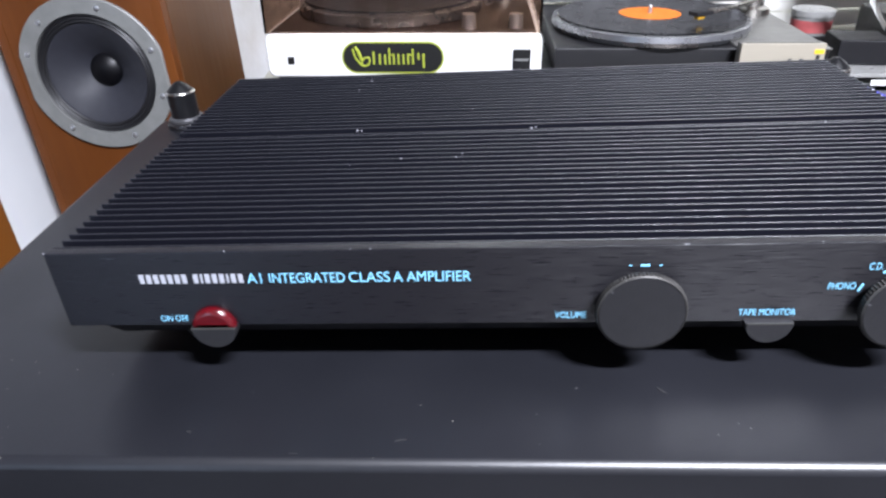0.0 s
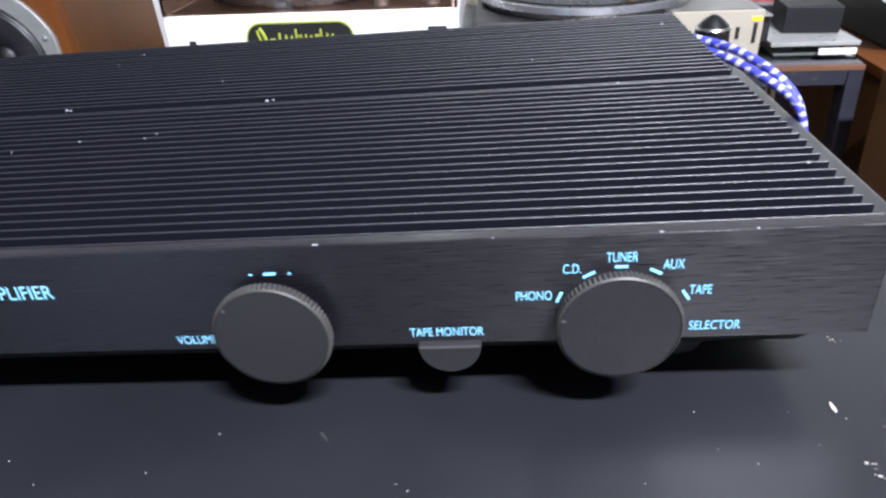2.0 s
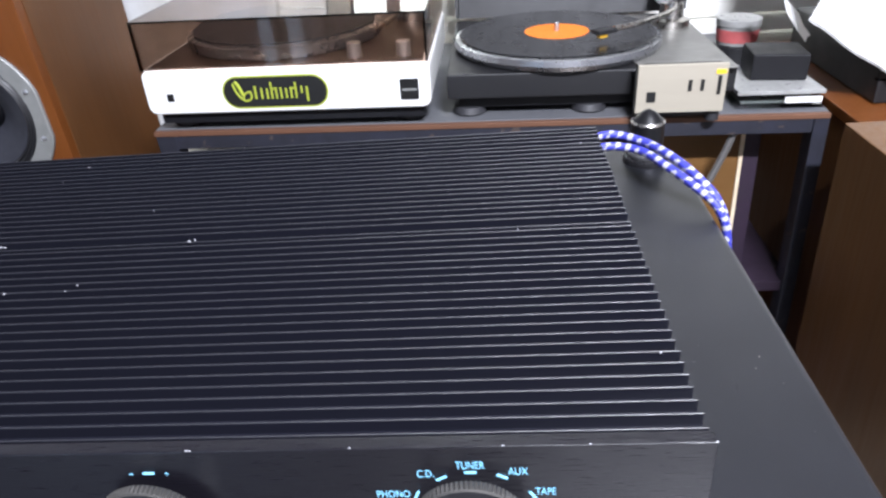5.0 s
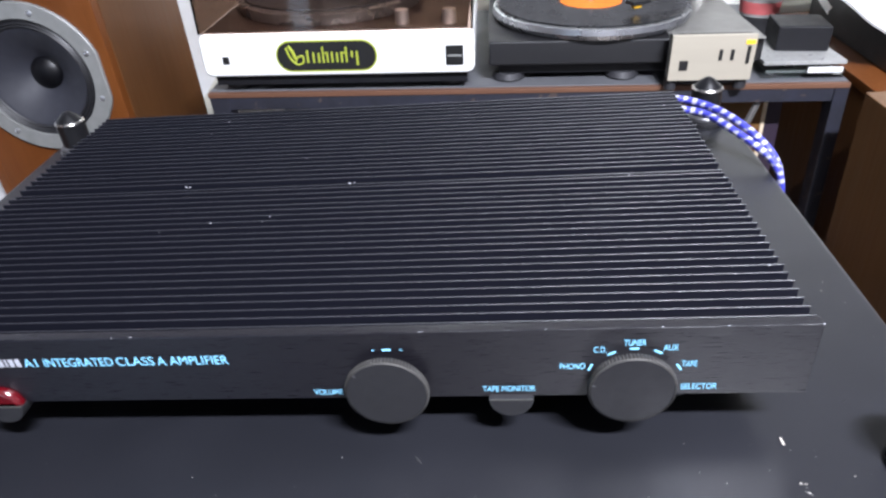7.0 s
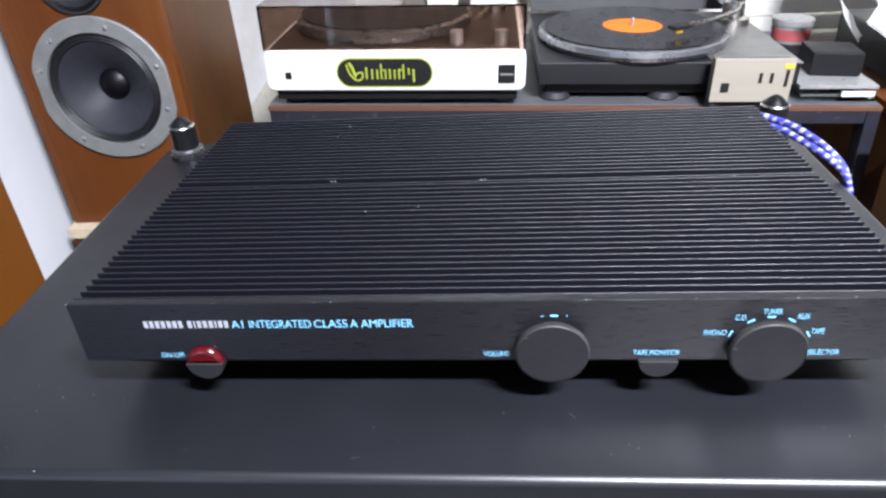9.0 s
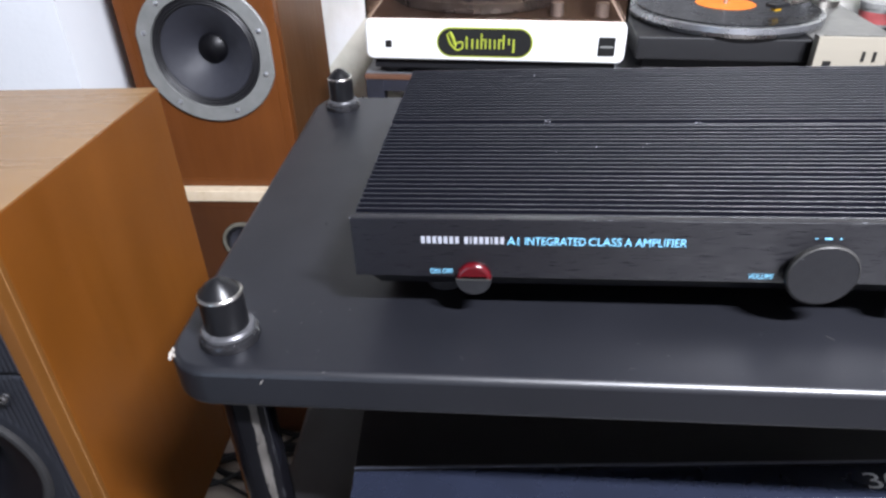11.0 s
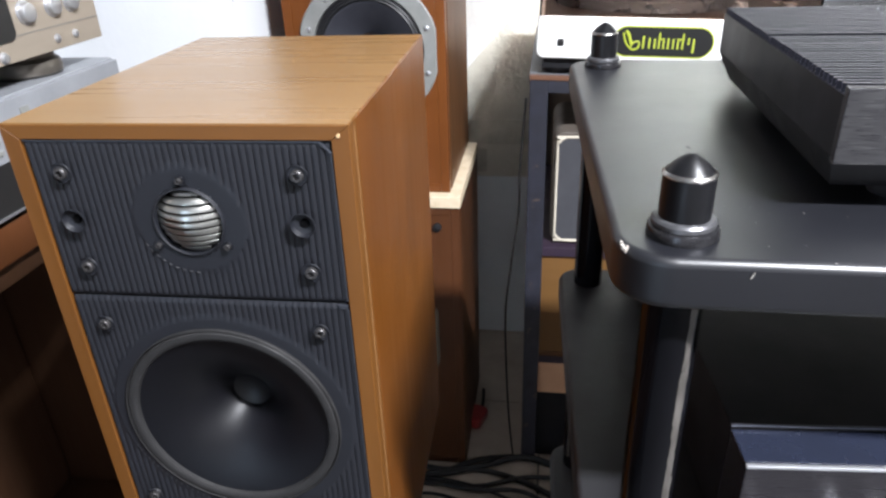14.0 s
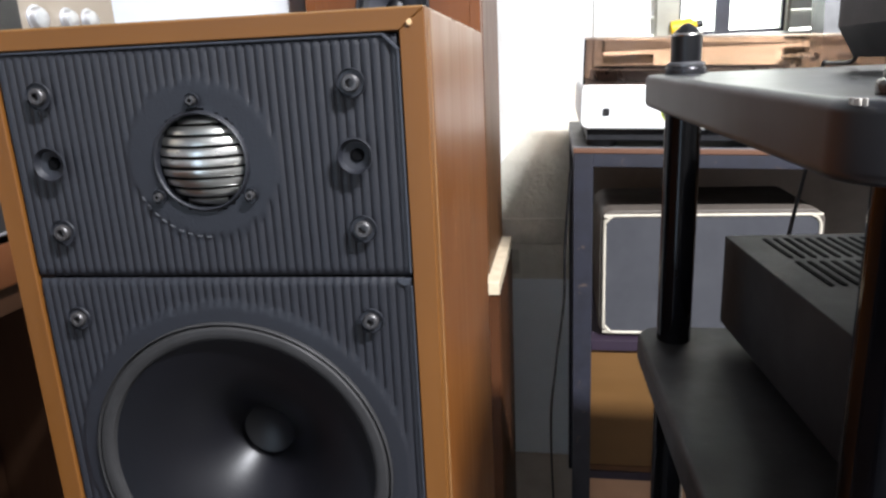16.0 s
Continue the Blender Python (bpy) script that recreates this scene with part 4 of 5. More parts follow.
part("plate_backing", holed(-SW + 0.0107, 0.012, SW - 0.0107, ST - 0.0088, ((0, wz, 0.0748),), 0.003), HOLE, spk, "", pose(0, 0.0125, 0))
# Pale strips on top and right edges draw the bevel's highlight.
part("plate_edge", box(B(), -BX, -0.0014, ST - 0.0100, BX - 0.006, 0.0, ST - 0.0091, 0.0003), PLATE_EDGE, up, "pale rim drawing the bevel's highlight")
part("plate_edge", box(B(), BX - 0.0010, -0.0014, spl + 0.002, BX, 0.0, ST - 0.0156, 0.0003), PLATE_EDGE, up)
part("plate_edge", box(B(), -0.0046, 0, -0.0006, 0.0046, 0.0028, 0.0006, 0.0003), PLATE_EDGE, up, "", pose(BX - 0.0033, -0.0018, ST - 0.0127, 0, 45, 0))
part("plate_corner", slab(B(), half_disc(0.0030, False, 8), 0.0, 0.0012), PLATE_EDGE, lo, "pale corner drawing the bevel's highlight", at_front(BX - 0.0034, -0.0004, spl - 0.0006))
part("plate_edge", box(B(), BX - 0.0010, -0.0014, 0.016, BX, 0.0, spl - 0.004, 0.0003), PLATE_EDGE, lo)
tw = part("tweeter", lathe(B(), [(0.0205, -0.004), (0.0205, 0.0046), (0.0210, 0.0050), (0.0216, 0.0046), (0.0222, 0.0030)], 56), BAFFLE, spk, "charcoal tweeter ring", at_front(0, 0.0038, tz))
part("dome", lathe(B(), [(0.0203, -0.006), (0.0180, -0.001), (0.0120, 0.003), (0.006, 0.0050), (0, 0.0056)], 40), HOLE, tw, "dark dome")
for i in range(9):
    h = -0.0180 + i * 0.0045
    half = math.sqrt(max(0.0203 ** 2 - h * h, 1e-6))
    rows = []
    for k in range(17):
        x = -half + 2 * half * k / 16
        row = []
        for dz, sink in ((-0.0018, 0.0011), (-0.0014, 0.0003), (0.0, 0.0), (0.0014, 0.0003), (0.0018, 0.0011)):
            row.append((x, h + dz, 0.0096 * (1 - min(1.0, (x * x + (h + dz) ** 2) / 0.0206 ** 2)) - sink + 0.0008))
        rows.append(row)
    part("guard_bar", lofted(B(), rows), DOME, tw, "bright curved guard bar")
dot0 = None
for i in range(9):
    a = radians(208 + i * 7.5)
    m = at_front(0.0338 * math.cos(a), 0.0010, tz + 0.0338 * math.sin(a)) @ pose(0, 0, 0, 0, 0, math.degrees(a) + 90)
    if not dot0:
        dot0 = part("mould_mark", box(B(), -0.0011, -0.0003, -0.0004, 0.0011, 0.0003, 0.0006), WASHER, spk, "", m)
    else:
        again(dot0, m)


def bolt(parent, x, z, r, y=0.0):
    b = part("bolt", lathe(B(), [(r * 0.95, -0.002), (r, 0.0), (r, 0.0034), (r * 0.85, 0.0040), (r * 0.5, 0.0040), (r * 0.46, 0.0014), (0, 0.0014)], 20), BOLT, parent, "dark socket-head bolt", at_front(x, y, z))
    part("recess", lathe(B(), [(r * 0.98, 0.0013), (r * 1.5, 0.0013), (r * 1.62, 0.0022), (r * 1.70, 0.0014)], 24), BAFFLE, b)
    return b


for sx in (-1, 1):
    bolt(spk, sx * 0.0702, tz + 0.0305, 0.0036)
    bolt(spk, sx * 0.0708, tz - 0.0305, 0.0036)
    bolt(spk, sx * 0.0712, wz + 0.0775, 0.0034)
    bolt(spk, sx * 0.0735, wz - 0.0740, 0.0034)
    so = part("grille_socket", lathe(B(), [(0.0078, 0.0036), (0.0072, 0.0038), (0.0060, 0.0010), (0.0030, 0.0002), (0.0028, -0.004), (0, -0.004)], 28), BAFFLE, spk, "recessed grille socket", at_front(sx * 0.0700, 0.0, tz + 0.0010))
    part("socket_hole", lathe(B(), [(0, 0.0012), (0.0024, 0.0012), (0.0028, 0.0002)], 20), HOLE, so, "", pose(0.0006, 0.0002, 0))
    so = part("grille_socket", lathe(B(), [(0.0078, 0.0036), (0.0072, 0.0038), (0.0060, 0.0010), (0.0030, 0.0002), (0.0028, -0.004), (0, -0.004)], 28), BAFFLE, spk, "recessed grille socket", at_front(sx * 0.0700, 0.0, 0.075))
for a in (90, 215, 325):
    bolt(spk, 0.0262 * math.cos(radians(a)), tz + 0.0262 * math.sin(radians(a)), 0.0019, 0.0010)
wf = part("woofer", lathe(B(), [(0.0752, -0.006), (0.0756, 0.0022), (0.0750, 0.0028), (0.0744, 0.0012), (0.0740, 0.0008), (0.0736, 0.0022), (0.0728, 0.0030), (0.0706, 0.0033), (0.0684, 0.0030), (0.0672, 0.0020), (0.0664, -0.002)], 80), WOOFER_RUBBER, spk, "grey rubber woofer surround", at_front(0, 0.0010, wz))
cone_line, depth = [(0.0678, -0.0002), (0.0645, -0.0008)], -0.0008
for k in range(14):
    u = (k + 0.5) / 14
    depth -= 0.0495 / 14 * (0.24 + 1.05 * u ** 1.7)
    cone_line.append((0.0645 - 0.0495 * (k + 1) / 14, depth))
part("cone", lathe(B(), cone_line, 96), CONE, wf, "satin black cone")
part("dust_cap", lathe(B(), [(0.0152, depth + 0.0003), (0.0148, depth - 0.0014), (0.0141, depth - 0.0030), (0.0100, depth - 0.0050), (0.0050, depth - 0.0062), (0, depth - 0.0066)], 40), CONE, wf, "concave black dust cap")
dot0 = None
for i in range(26):
    a = radians(200 + i * 3.1)
    m = at_front(0.0815 * math.cos(a), 0.0008, wz + 0.0815 * math.sin(a)) @ pose(0, 0, 0, 0, 0, math.degrees(a))
    if not dot0:
        dot0 = part("mould_mark", box(B(), -0.0008, -0.0004, -0.0004, 0.0008, 0.0004, 0.0004), WASHER, spk, "", m)
    else:
        again(dot0, m)
part("maker_badge", slab(B(), rrect(-0.010, -0.006, 0.010, 0.006, 0.002, 3), 0, 0.0012), BADGE, spk, "small dull yellow badge", at_front(0.0, 0.0, 0.076))
stand = thing("speaker_stand", "black steel stand under the bookshelf loudspeaker", "stand", (-0.545, 0.15, FZ), 1.6)
part("top_plate", box(B(), -0.085, -0.115, 0.652 - FZ, 0.085, 0.115, 0.660 - FZ, 0.001), CHASSIS, stand)
part("column", box(B(), -0.035, -0.03, 0.012, 0.035, 0.03, 0.652 - FZ, 0.002), CHASSIS, stand)
part("base_plate", box(B(), -0.10, -0.12, 0.0, 0.10, 0.12, 0.012, 0.001), CHASSIS, stand)


# ---- stacked loudspeakers at the back ----
def driver(parent, x, z, ring_r, surround_r, cone_r, cap_r, y, flat=None, ring=CAST):
    pts = []
    for i in range(64):
        a = 2 * math.pi * i / 64
        px, pz = ring_r * math.cos(a), ring_r * math.sin(a)
        if flat:
            px = max(-flat, min(flat, px))
        pts.append((px, pz))
    fb = B()
    inner = [(surround_r * math.cos(2 * math.pi * i / 64), surround_r * math.sin(2 * math.pi * i / 64)) for i in range(64)]
    rows = [[(*p, 0.0) for p in pts], [(*p, 0.004) for p in pts], [(p[0] * 0.985, p[1] * 0.985, 0.0055) for p in pts], [(*p, 0.0055) for p in inner], [(p[0] * 0.985, p[1] * 0.985, -0.002) for p in inner]]
    lofted(fb, [r + [r[0]] for r in rows])
    bmesh.ops.remove_doubles(fb, verts=fb.verts, dist=1e-6)
    d = part("driver", fb, ring, parent, "grey cast driver frame", at_front(x, y, z))
    part("surround", lathe(B(), [(surround_r * 0.99, 0.001), (surround_r * 0.965, 0.0038), (surround_r * 0.94, 0.0018), (surround_r * 0.915, 0.0038), (surround_r * 0.89, 0.0018), (surround_r * 0.865, 0.0036), (cone_r * 1.01, 0.0005), (cone_r, 0.0)], 56), SURROUND, d, "black rubber surround")
    part("cone", lathe(B(), [(cone_r, 0.0005), (cone_r * 0.96, 0.0), (cone_r * 0.65, -cone_r * 0.17), (cap_r, -cone_r * 0.40)], 56), PAPER, d, "grey black paper cone")
    part("dust_cap", lathe(B(), [(cap_r * 1.02, -cone_r * 0.39), (cap_r * 0.95, -cone_r * 0.33), (cap_r * 0.6, -cone_r * 0.25), (0, -cone_r * 0.21)], 32), CONE, d, "black dust cap")
    return d


tower = thing("floorstanding_speaker", "walnut veneered loudspeaker with a grey-framed woofer standing on another", "speaker", (-0.638, 0.792, 0.708), group="stacked loudspeakers")
shell(tower, -0.134, 0.0, 0, 0.134, 0.285, 0.62, 0.016, WALNUT)
part("front_baffle", holed(-0.118, 0.016, 0.118, 0.604, ((0.007, 0.248, 0.094), (0.003, 0.424, 0.053)), 0.015), WALNUT, tower, "", pose(0, 0.0008, 0))
# Right sides get a darker veneer, their shade put into the colour.
part("side_panel", box(B(), 0.134, 0.018, 0.002, 0.135, 0.283, 0.618), WALNUT_D, tower, "walnut side with shade in its darker colour")
d = driver(tower, 0.007, 0.248, 0.1180, 0.0930, 0.0775, 0.0250, -0.0005, 0.1125)
for a in (20, 72, 128, 160, 232, 290, 340):
    part("screw", lathe(B(), [(0, 0), (0.0042, 0), (0.0042, 0.0012), (0.002, 0.0022), (0, 0.0022)], 14), STEEL, d, "bright screw", pose(0.1040 * math.cos(radians(a)), 0.1040 * math.sin(radians(a)), 0.0054))
driver(tower, 0.003, 0.424, 0.0560, 0.0520, 0.0370, 0.0140, -0.0005, None, RUBBER)
base = thing("floorstanding_speaker", "walnut loudspeaker on the floor carrying another one, its colour darkened for shade", "speaker", (-0.631, 0.775, FZ), group="stacked loudspeakers")
shell(base, -0.145, 0.0, 0, 0.145, 0.30, 0.606, 0.016, WALNUT_L)
part("front_baffle", holed(-0.129, 0.016, 0.129, 0.590, ((0.002, 0.518, 0.038), (-0.001, 0.330, 0.093)), 0.015), WALNUT_L, base, "", pose(0, 0.0008, 0))
part("side_panel", box(B(), 0.145, 0.012, 0.002, 0.146, 0.298, 0.604), WALNUT_R, base, "walnut side with shade in its darker colour")
part("top_board", box(B(), -0.147, -0.004, 0.606, 0.147, 0.30, 0.628, 0.002), CREAM, base, "cream board edge")
driver(base, 0.002, 0.518, 0.0430, 0.0370, 0.0290, 0.0120, -0.0005, None, DULL)
driver(base, -0.001, 0.330, 0.1180, 0.0920, 0.0780, 0.0250, -0.0005, 0.100, DULL)
part("round_nut", lathe(B(), [(0, 0), (0.008, 0), (0.008, 0.004), (0.003, 0.005), (0, 0.005)], 18), KNOB, base, "small black round fastener", at_front(0.104, 0, 0.568))

# ---- workbench with the turntables ----
bench = thing("workbench", "grey-topped steel bench with a worn brown front edge", "bench", (0, 0, 0))
BZ = 0.903
LEAN = Matrix.Translation((0, 0, BZ)) @ pose(0, 0, 0, 0, 2.0, 0) @ Matrix.Translation((0, 0, -BZ))  # the old bench sags to its right end


def on_bench(x, y, up=0.0, turn=0.0):
    return LEAN @ pose(x, y, BZ + up, 0, 0, turn)


part("top", box(B(), -0.369, 0.806, BZ - 0.018, 0.605, 1.265, BZ, 0.001), BENCH_TOP, bench, "grey laminate top", LEAN)
part("front_lip", box(B(), -0.369, 0.797, BZ - 0.0085, 0.605, 0.806, BZ - 0.001, 0.0012), BENCH_EDGE, bench, "worn brown wooden lip", LEAN)
part("front_rail", box(B(), -0.338, 0.7985, BZ - 0.029, 0.584, 0.8055, BZ - 0.0088, 0.001), FRAME, bench, "", LEAN)
part("back_rail", box(B(), -0.338, 1.235, BZ - 0.052, 0.595, 1.262, BZ - 0.018, 0.001), FRAME, bench, "", LEAN)
for lx, lw, top_z in ((-0.368, 0.030, 0.908), (0.584, 0.021, 0.874)):
    first_leg = part("leg", box(B(), 0, 0, FZ, lw, 0.030, top_z, 0.0015), FRAME, bench, "", pose(lx, 0.7985, 0))
    again(first_leg, pose(lx, 1.233, 0))
part("strut", tube(B(), [Vector(p) for p in ((0.485, 0.812, 0.868), (0.462, 0.812, 0.800), (0.380, 0.812, 0.599))], 0.0055, 8), STRUT, bench, "thin slanting steel strut")
part("lower_shelf", box(B(), -0.338, 0.806, 0.580, 0.600, 1.250, 0.598, 0.001), PURPLE, bench, "purple painted shelf")
part("bottom_shelf", box(B(), -0.338, 0.806, 0.339, 0.600, 1.250, 0.354, 0.001), PURPLE, bench, "purple painted shelf")
part("back_panel", box(B(), -0.338, 1.262, 0.10, 0.640, 1.270, BZ - 0.048), BACKING, bench, "dusty brown back panel")
cabm = thing("practice_amplifier", "small grey cloth-fronted amplifier with cream piping on the bench shelf", "amplifier", (-0.158, 0.828, 0.598))
part("case", slab(B(), rrect(-0.168, 0.0, 0.168, 0.213, 0.022, 6), -0.20, 0.0, 0.004, 2, at_front(0, 0.0, 0.0)), VINYL_BOX, cabm)
part("grille", slab(B(), rrect(-0.158, 0.010, 0.158, 0.203, 0.018, 6), 0.0, 0.004, 0.0015, 2, at_front(0, 0, 0)), CLOTH, cabm, "dark grey grille cloth")
ring = [Vector((x, -0.004, zz)) for x, zz in rrect(-0.160, 0.008, 0.160, 0.205, 0.019, 5)]
part("piping", tube(B(), ring + [ring[0]], 0.0025, 8, 2), PIPING, cabm, "cream piping")
tb = thing("storage_box", "tan chipboard box on the lower bench shelf", "box", (-0.230, 0.812, 0.354))
part("front", box(B(), -0.118, 0.0, 0.0, 0.30, 0.010, 0.2255, 0.001), TAN, tb)
part("body", box(B(), -0.118, 0.010, 0.0, 0.30, 0.30, 0.2255, 0.001), TAN, tb)
part("rim", box(B(), -0.118, -0.003, 0.0, 0.30, 0.0, 0.010, 0.001), WALNUT_D, tb)
pb_ = thing("storage_box", "peach coloured board box standing under the bench", "box", (-0.230, 0.812, FZ))
part("body", box(B(), -0.118, 0.0, 0.180, 0.30, 0.30, 0.257, 0.001), PEACH, pb_)
part("plinth", box(B(), -0.110, 0.01, 0.0, 0.29, 0.29, 0.180), CHASSIS, pb_)
rb = thing("storage_box", "brown panelled box with a gilt edge under the bench", "box", (0.405, 0.862, 0.598))
part("body", box(B(), -0.05, 0.0, 0.0, 0.105, 0.30, 0.240, 0.001), TAN, rb)
part("gilt_edge", box(B(), 0.105, -0.002, 0.0, 0.111, 0.01, 0.242, 0.001), CREAM, rb, "pale gilt edge")
part("purple_side", box(B(), 0.111, 0.0, 0.0, 0.135, 0.30, 0.238, 0.001), PURPLE, rb, "purple side")

# white turntable with its smoked cover closed
tt = thing("white_turntable", "white turntable with a closed smoked cover and a black oval sticker", "turntable", m=on_bench(-0.155, 0.788))
TW = 0.2060
part("plinth", slab(B(), rrect(-TW, 0.0285, TW, 0.0925, 0.012, 5), -0.355, 0.0, 0.004, 3, at_front(0, 0, 0)), WHITE, tt, "white lacquered plinth")
part("underframe", box(B(), -TW + 0.012, 0.012, 0.012, TW - 0.012, 0.345, 0.030), CHASSIS, tt)
for fx in (-0.17, 0.17):
    for fy in (0.05, 0.31):
        part("foot", lathe(B(), [(0, 0), (0.022, 0), (0.024, 0.004), (0.024, 0.012), (0, 0.012)], 24), RUBBER, tt, "", pose(fx, fy, 0))
cv = B()
cz0, cz1, th = 0.0930, 0.160, 0.003
box(cv, -TW + 0.002, 0.001, cz0, TW - 0.002, 0.001 + th, cz1 - th)
box(cv, -TW + 0.002, 0.350 - th, cz0, TW - 0.002, 0.350, cz1 - th)
box(cv, -TW + 0.002, 0.001 + th, cz0, -TW + 0.002 + th, 0.350 - th, cz1 - th)
box(cv, TW - 0.002 - th, 0.001 + th, cz0, TW - 0.002, 0.350 - th, cz1 - th)
box(cv, -TW + 0.002, 0.001, cz1 - th, TW - 0.002, 0.350, cz1)
bmesh.ops.remove_doubles(cv, verts=cv.verts, dist=1e-5)
part("dust_cover", cv, SMOKE, tt, "smoked brown acrylic cover").visible_shadow = False
part("deck", box(B(), -TW + 0.010, 0.010, 0.0925, TW - 0.010, 0.340, 0.0945), DECK, tt, "dark brown deck")
part("platter", lathe(B(), [(0, 0), (0.150, 0), (0.152, 0.004), (0.152, 0.016), (0.146, 0.019), (0, 0.019)], 64), PLATTER, tt, "metal platter", pose(-0.035, 0.175, 0.096))
part("mat", lathe(B(), [(0, 0), (0.143, 0), (0.143, 0.003), (0, 0.003)], 56), RUBBER, tt, "dark rubber mat", pose(-0.035, 0.175, 0.1152))
part("arm_base", lathe(B(), [(0, 0), (0.024, 0), (0.022, 0.022), (0.012, 0.030), (0, 0.030)], 28), CHROME, tt, "", pose(0.155, 0.27, 0.0945))
part("tonearm", tube(B(), ((0.155, 0.30, 0.130), (0.155, 0.24, 0.132), (0.150, 0.12, 0.131), (0.125, 0.055, 0.126)), 0.004, 8), CHROME, tt, "bright tonearm")
for kx in (0.098, 0.168):
    part("control", lathe(B(), [(0, 0), (0.011, 0), (0.010, 0.020), (0, 0.021)], 24), STEEL, tt, "bright round control", pose(kx, 0.035, 0.0945))
stk = part("sticker", slab(B(), rrect(-0.0765, -0.0235, 0.0765, 0.0235, 0.0233, 10), 0, 0.0006), LIME, tt, "black oval sticker with a yellow-green rim", at_front(-0.0145, -0.0002, 0.0585))
part("sticker_field", slab(B(), rrect(-0.0742, -0.0212, 0.0742, 0.0212, 0.0210, 10), 0.0006, 0.0009), STICKER, stk)
for x, h0, h1, w in ((-0.0285, -0.010, 0.009, 0.0022), (-0.0195, -0.010, 0.006, 0.0020), (-0.0115, -0.010, 0.005, 0.0020), (-0.0050, -0.010, 0.014, 0.0020), (0.0015, -0.010, 0.006, 0.0020), (0.0085, -0.010, 0.006, 0.0020), (0.0160, -0.010, 0.005, 0.0020), (0.0230, -0.010, 0.006, 0.0020), (0.0300, -0.010, 0.013, 0.0020), (0.0385, -0.003, 0.007, 0.0020), (0.0460, -0.015, 0.006, 0.0022)):
    part("maker_mark", box(B(), x - w * 0.7, h0, 0.0009, x + w * 0.7, h1, 0.0012), LIME, stk)
part("maker_mark", tube(B(), ((-0.060, 0.013, 0.001), (-0.055, -0.002, 0.001), (-0.045, -0.012, 0.001), (-0.036, -0.009, 0.001), (-0.036, 0.0, 0.001), (-0.044, -0.002, 0.001), (-0.048, -0.010, 0.001)), 0.0016, 6), LIME, stk)
part("maker_mark", tube(B(), ((-0.056, 0.016, 0.001), (-0.051, 0.008, 0.001), (-0.047, -0.004, 0.001)), 0.0026, 6), LIME, stk)
for x in (-0.002, 0.028):
    part("maker_mark", box(B(), x - 0.004, 0.003, 0.0009, x + 0.004, 0.0055, 0.0012), LIME, stk)
bd = part("badge", slab(B(), rrect(-0.0130, -0.0145, 0.0130, 0.0145, 0.001, 2), 0, 0.0015), STICKER, tt, "black square badge", at_front(0.1765, -0.0002, 0.0560))
part("maker_mark", box(B(), -0.010, -0.002, 0.0015, 0.010, 0.001, 0.0018), CAST, bd)
part("pilot_window", slab(B(), rrect(-0.0050, -0.0055, 0.0050, 0.0055, 0.001, 2), 0, 0.001), STICKER, tt, "small dark square window", at_front(-0.1685, -0.0002, 0.0540))

# black turntable playing a record
t2 = thing("black_turntable", "black turntable with an open lid and an orange-labelled record", "turntable", m=on_bench(0.238, 0.812))
part("plinth", box(B(), -0.166, 0.0, 0.030, 0.235, 0.345, 0.066, 0.003), BLACK_TT, t2)
part("base", box(B(), -0.150, 0.02, 0.012, 0.22, 0.33, 0.030), CHASSIS, t2)
for fx in (-0.135, 0.04, 0.20):
    for fy in (0.035, 0.30):
        part("foot", lathe(B(), [(0, 0), (0.022, 0), (0.026, 0.003), (0.022, 0.012), (0, 0.012)], 24), RUBBER, t2, "", pose(fx, fy, 0))
part("platter", lathe(B(), [(0, 0), (0.150, 0), (0.156, 0.002), (0.160, 0.009), (0.158, 0.017), (0.152, 0.019), (0, 0.019)], 72), PLATTER, t2, "metal platter with a bright rim", pose(0.0, 0.145, 0.0665))
part("record", lathe(B(), [(0, 0), (0.1505, 0), (0.1510, 0.001), (0.1500, 0.0019), (0.142, 0.0016), (0.055, 0.0016), (0.051, 0.0019), (0, 0.0019)], 72), RECORD, t2, "black vinyl record", pose(0.0, 0.145, 0.0858))
part("record_label", lathe(B(), [(0, 0), (0.0500, 0), (0.0500, 0.0003), (0, 0.0003)], 48), ORANGE, t2, "orange record label", pose(0.0, 0.145, 0.0878))
part("spindle", lathe(B(), [(0.0036, 0), (0.0036, 0.010), (0.002, 0.013), (0, 0.0135)], 16), STEEL, t2, "", pose(0.0, 0.145, 0.088))
part("arm_base", lathe(B(), [(0, 0), (0.030, 0), (0.030, 0.014), (0.020, 0.018), (0.018, 0.040), (0, 0.042)], 32), CHROME, t2, "bright arm pillar", pose(0.195, 0.235, 0.066))
part("tonearm", tube(B(), ((0.195, 0.295, 0.108), (0.195, 0.235, 0.110), (0.178, 0.165, 0.108), (0.120, 0.108, 0.104), (0.078, 0.086, 0.102)), 0.0042, 8), CHROME, t2, "curved bright tonearm")
part("counterweight", lathe(B(), [(0, 0), (0.017, 0), (0.017, 0.026), (0, 0.026)], 28), STEEL, t2, "round steel counterweight", pose(0.195, 0.285, 0.108, -90, 0, 0))
part("headshell", box(B(), -0.010, -0.022, -0.004, 0.010, 0.012, 0.002, 0.001), BLACK_TT, t2, "", pose(0.066, 0.076, 0.103, 0, 0, -58))
part("cartridge", box(B(), -0.0045, -0.011, -0.012, 0.0045, 0.003, -0.004, 0.001), AMBER, t2, "yellow cartridge", pose(0.062, 0.070, 0.106, 0, 0, -58))
lidb = B()
box(lidb, -0.164, 0.0, 0.0, 0.232, 0.004, 0.30)
box(lidb, -0.164, -0.060, 0.0, -0.160, 0.0, 0.30)
box(lidb, 0.228, -0.060, 0.0, 0.232, 0.0, 0.30)
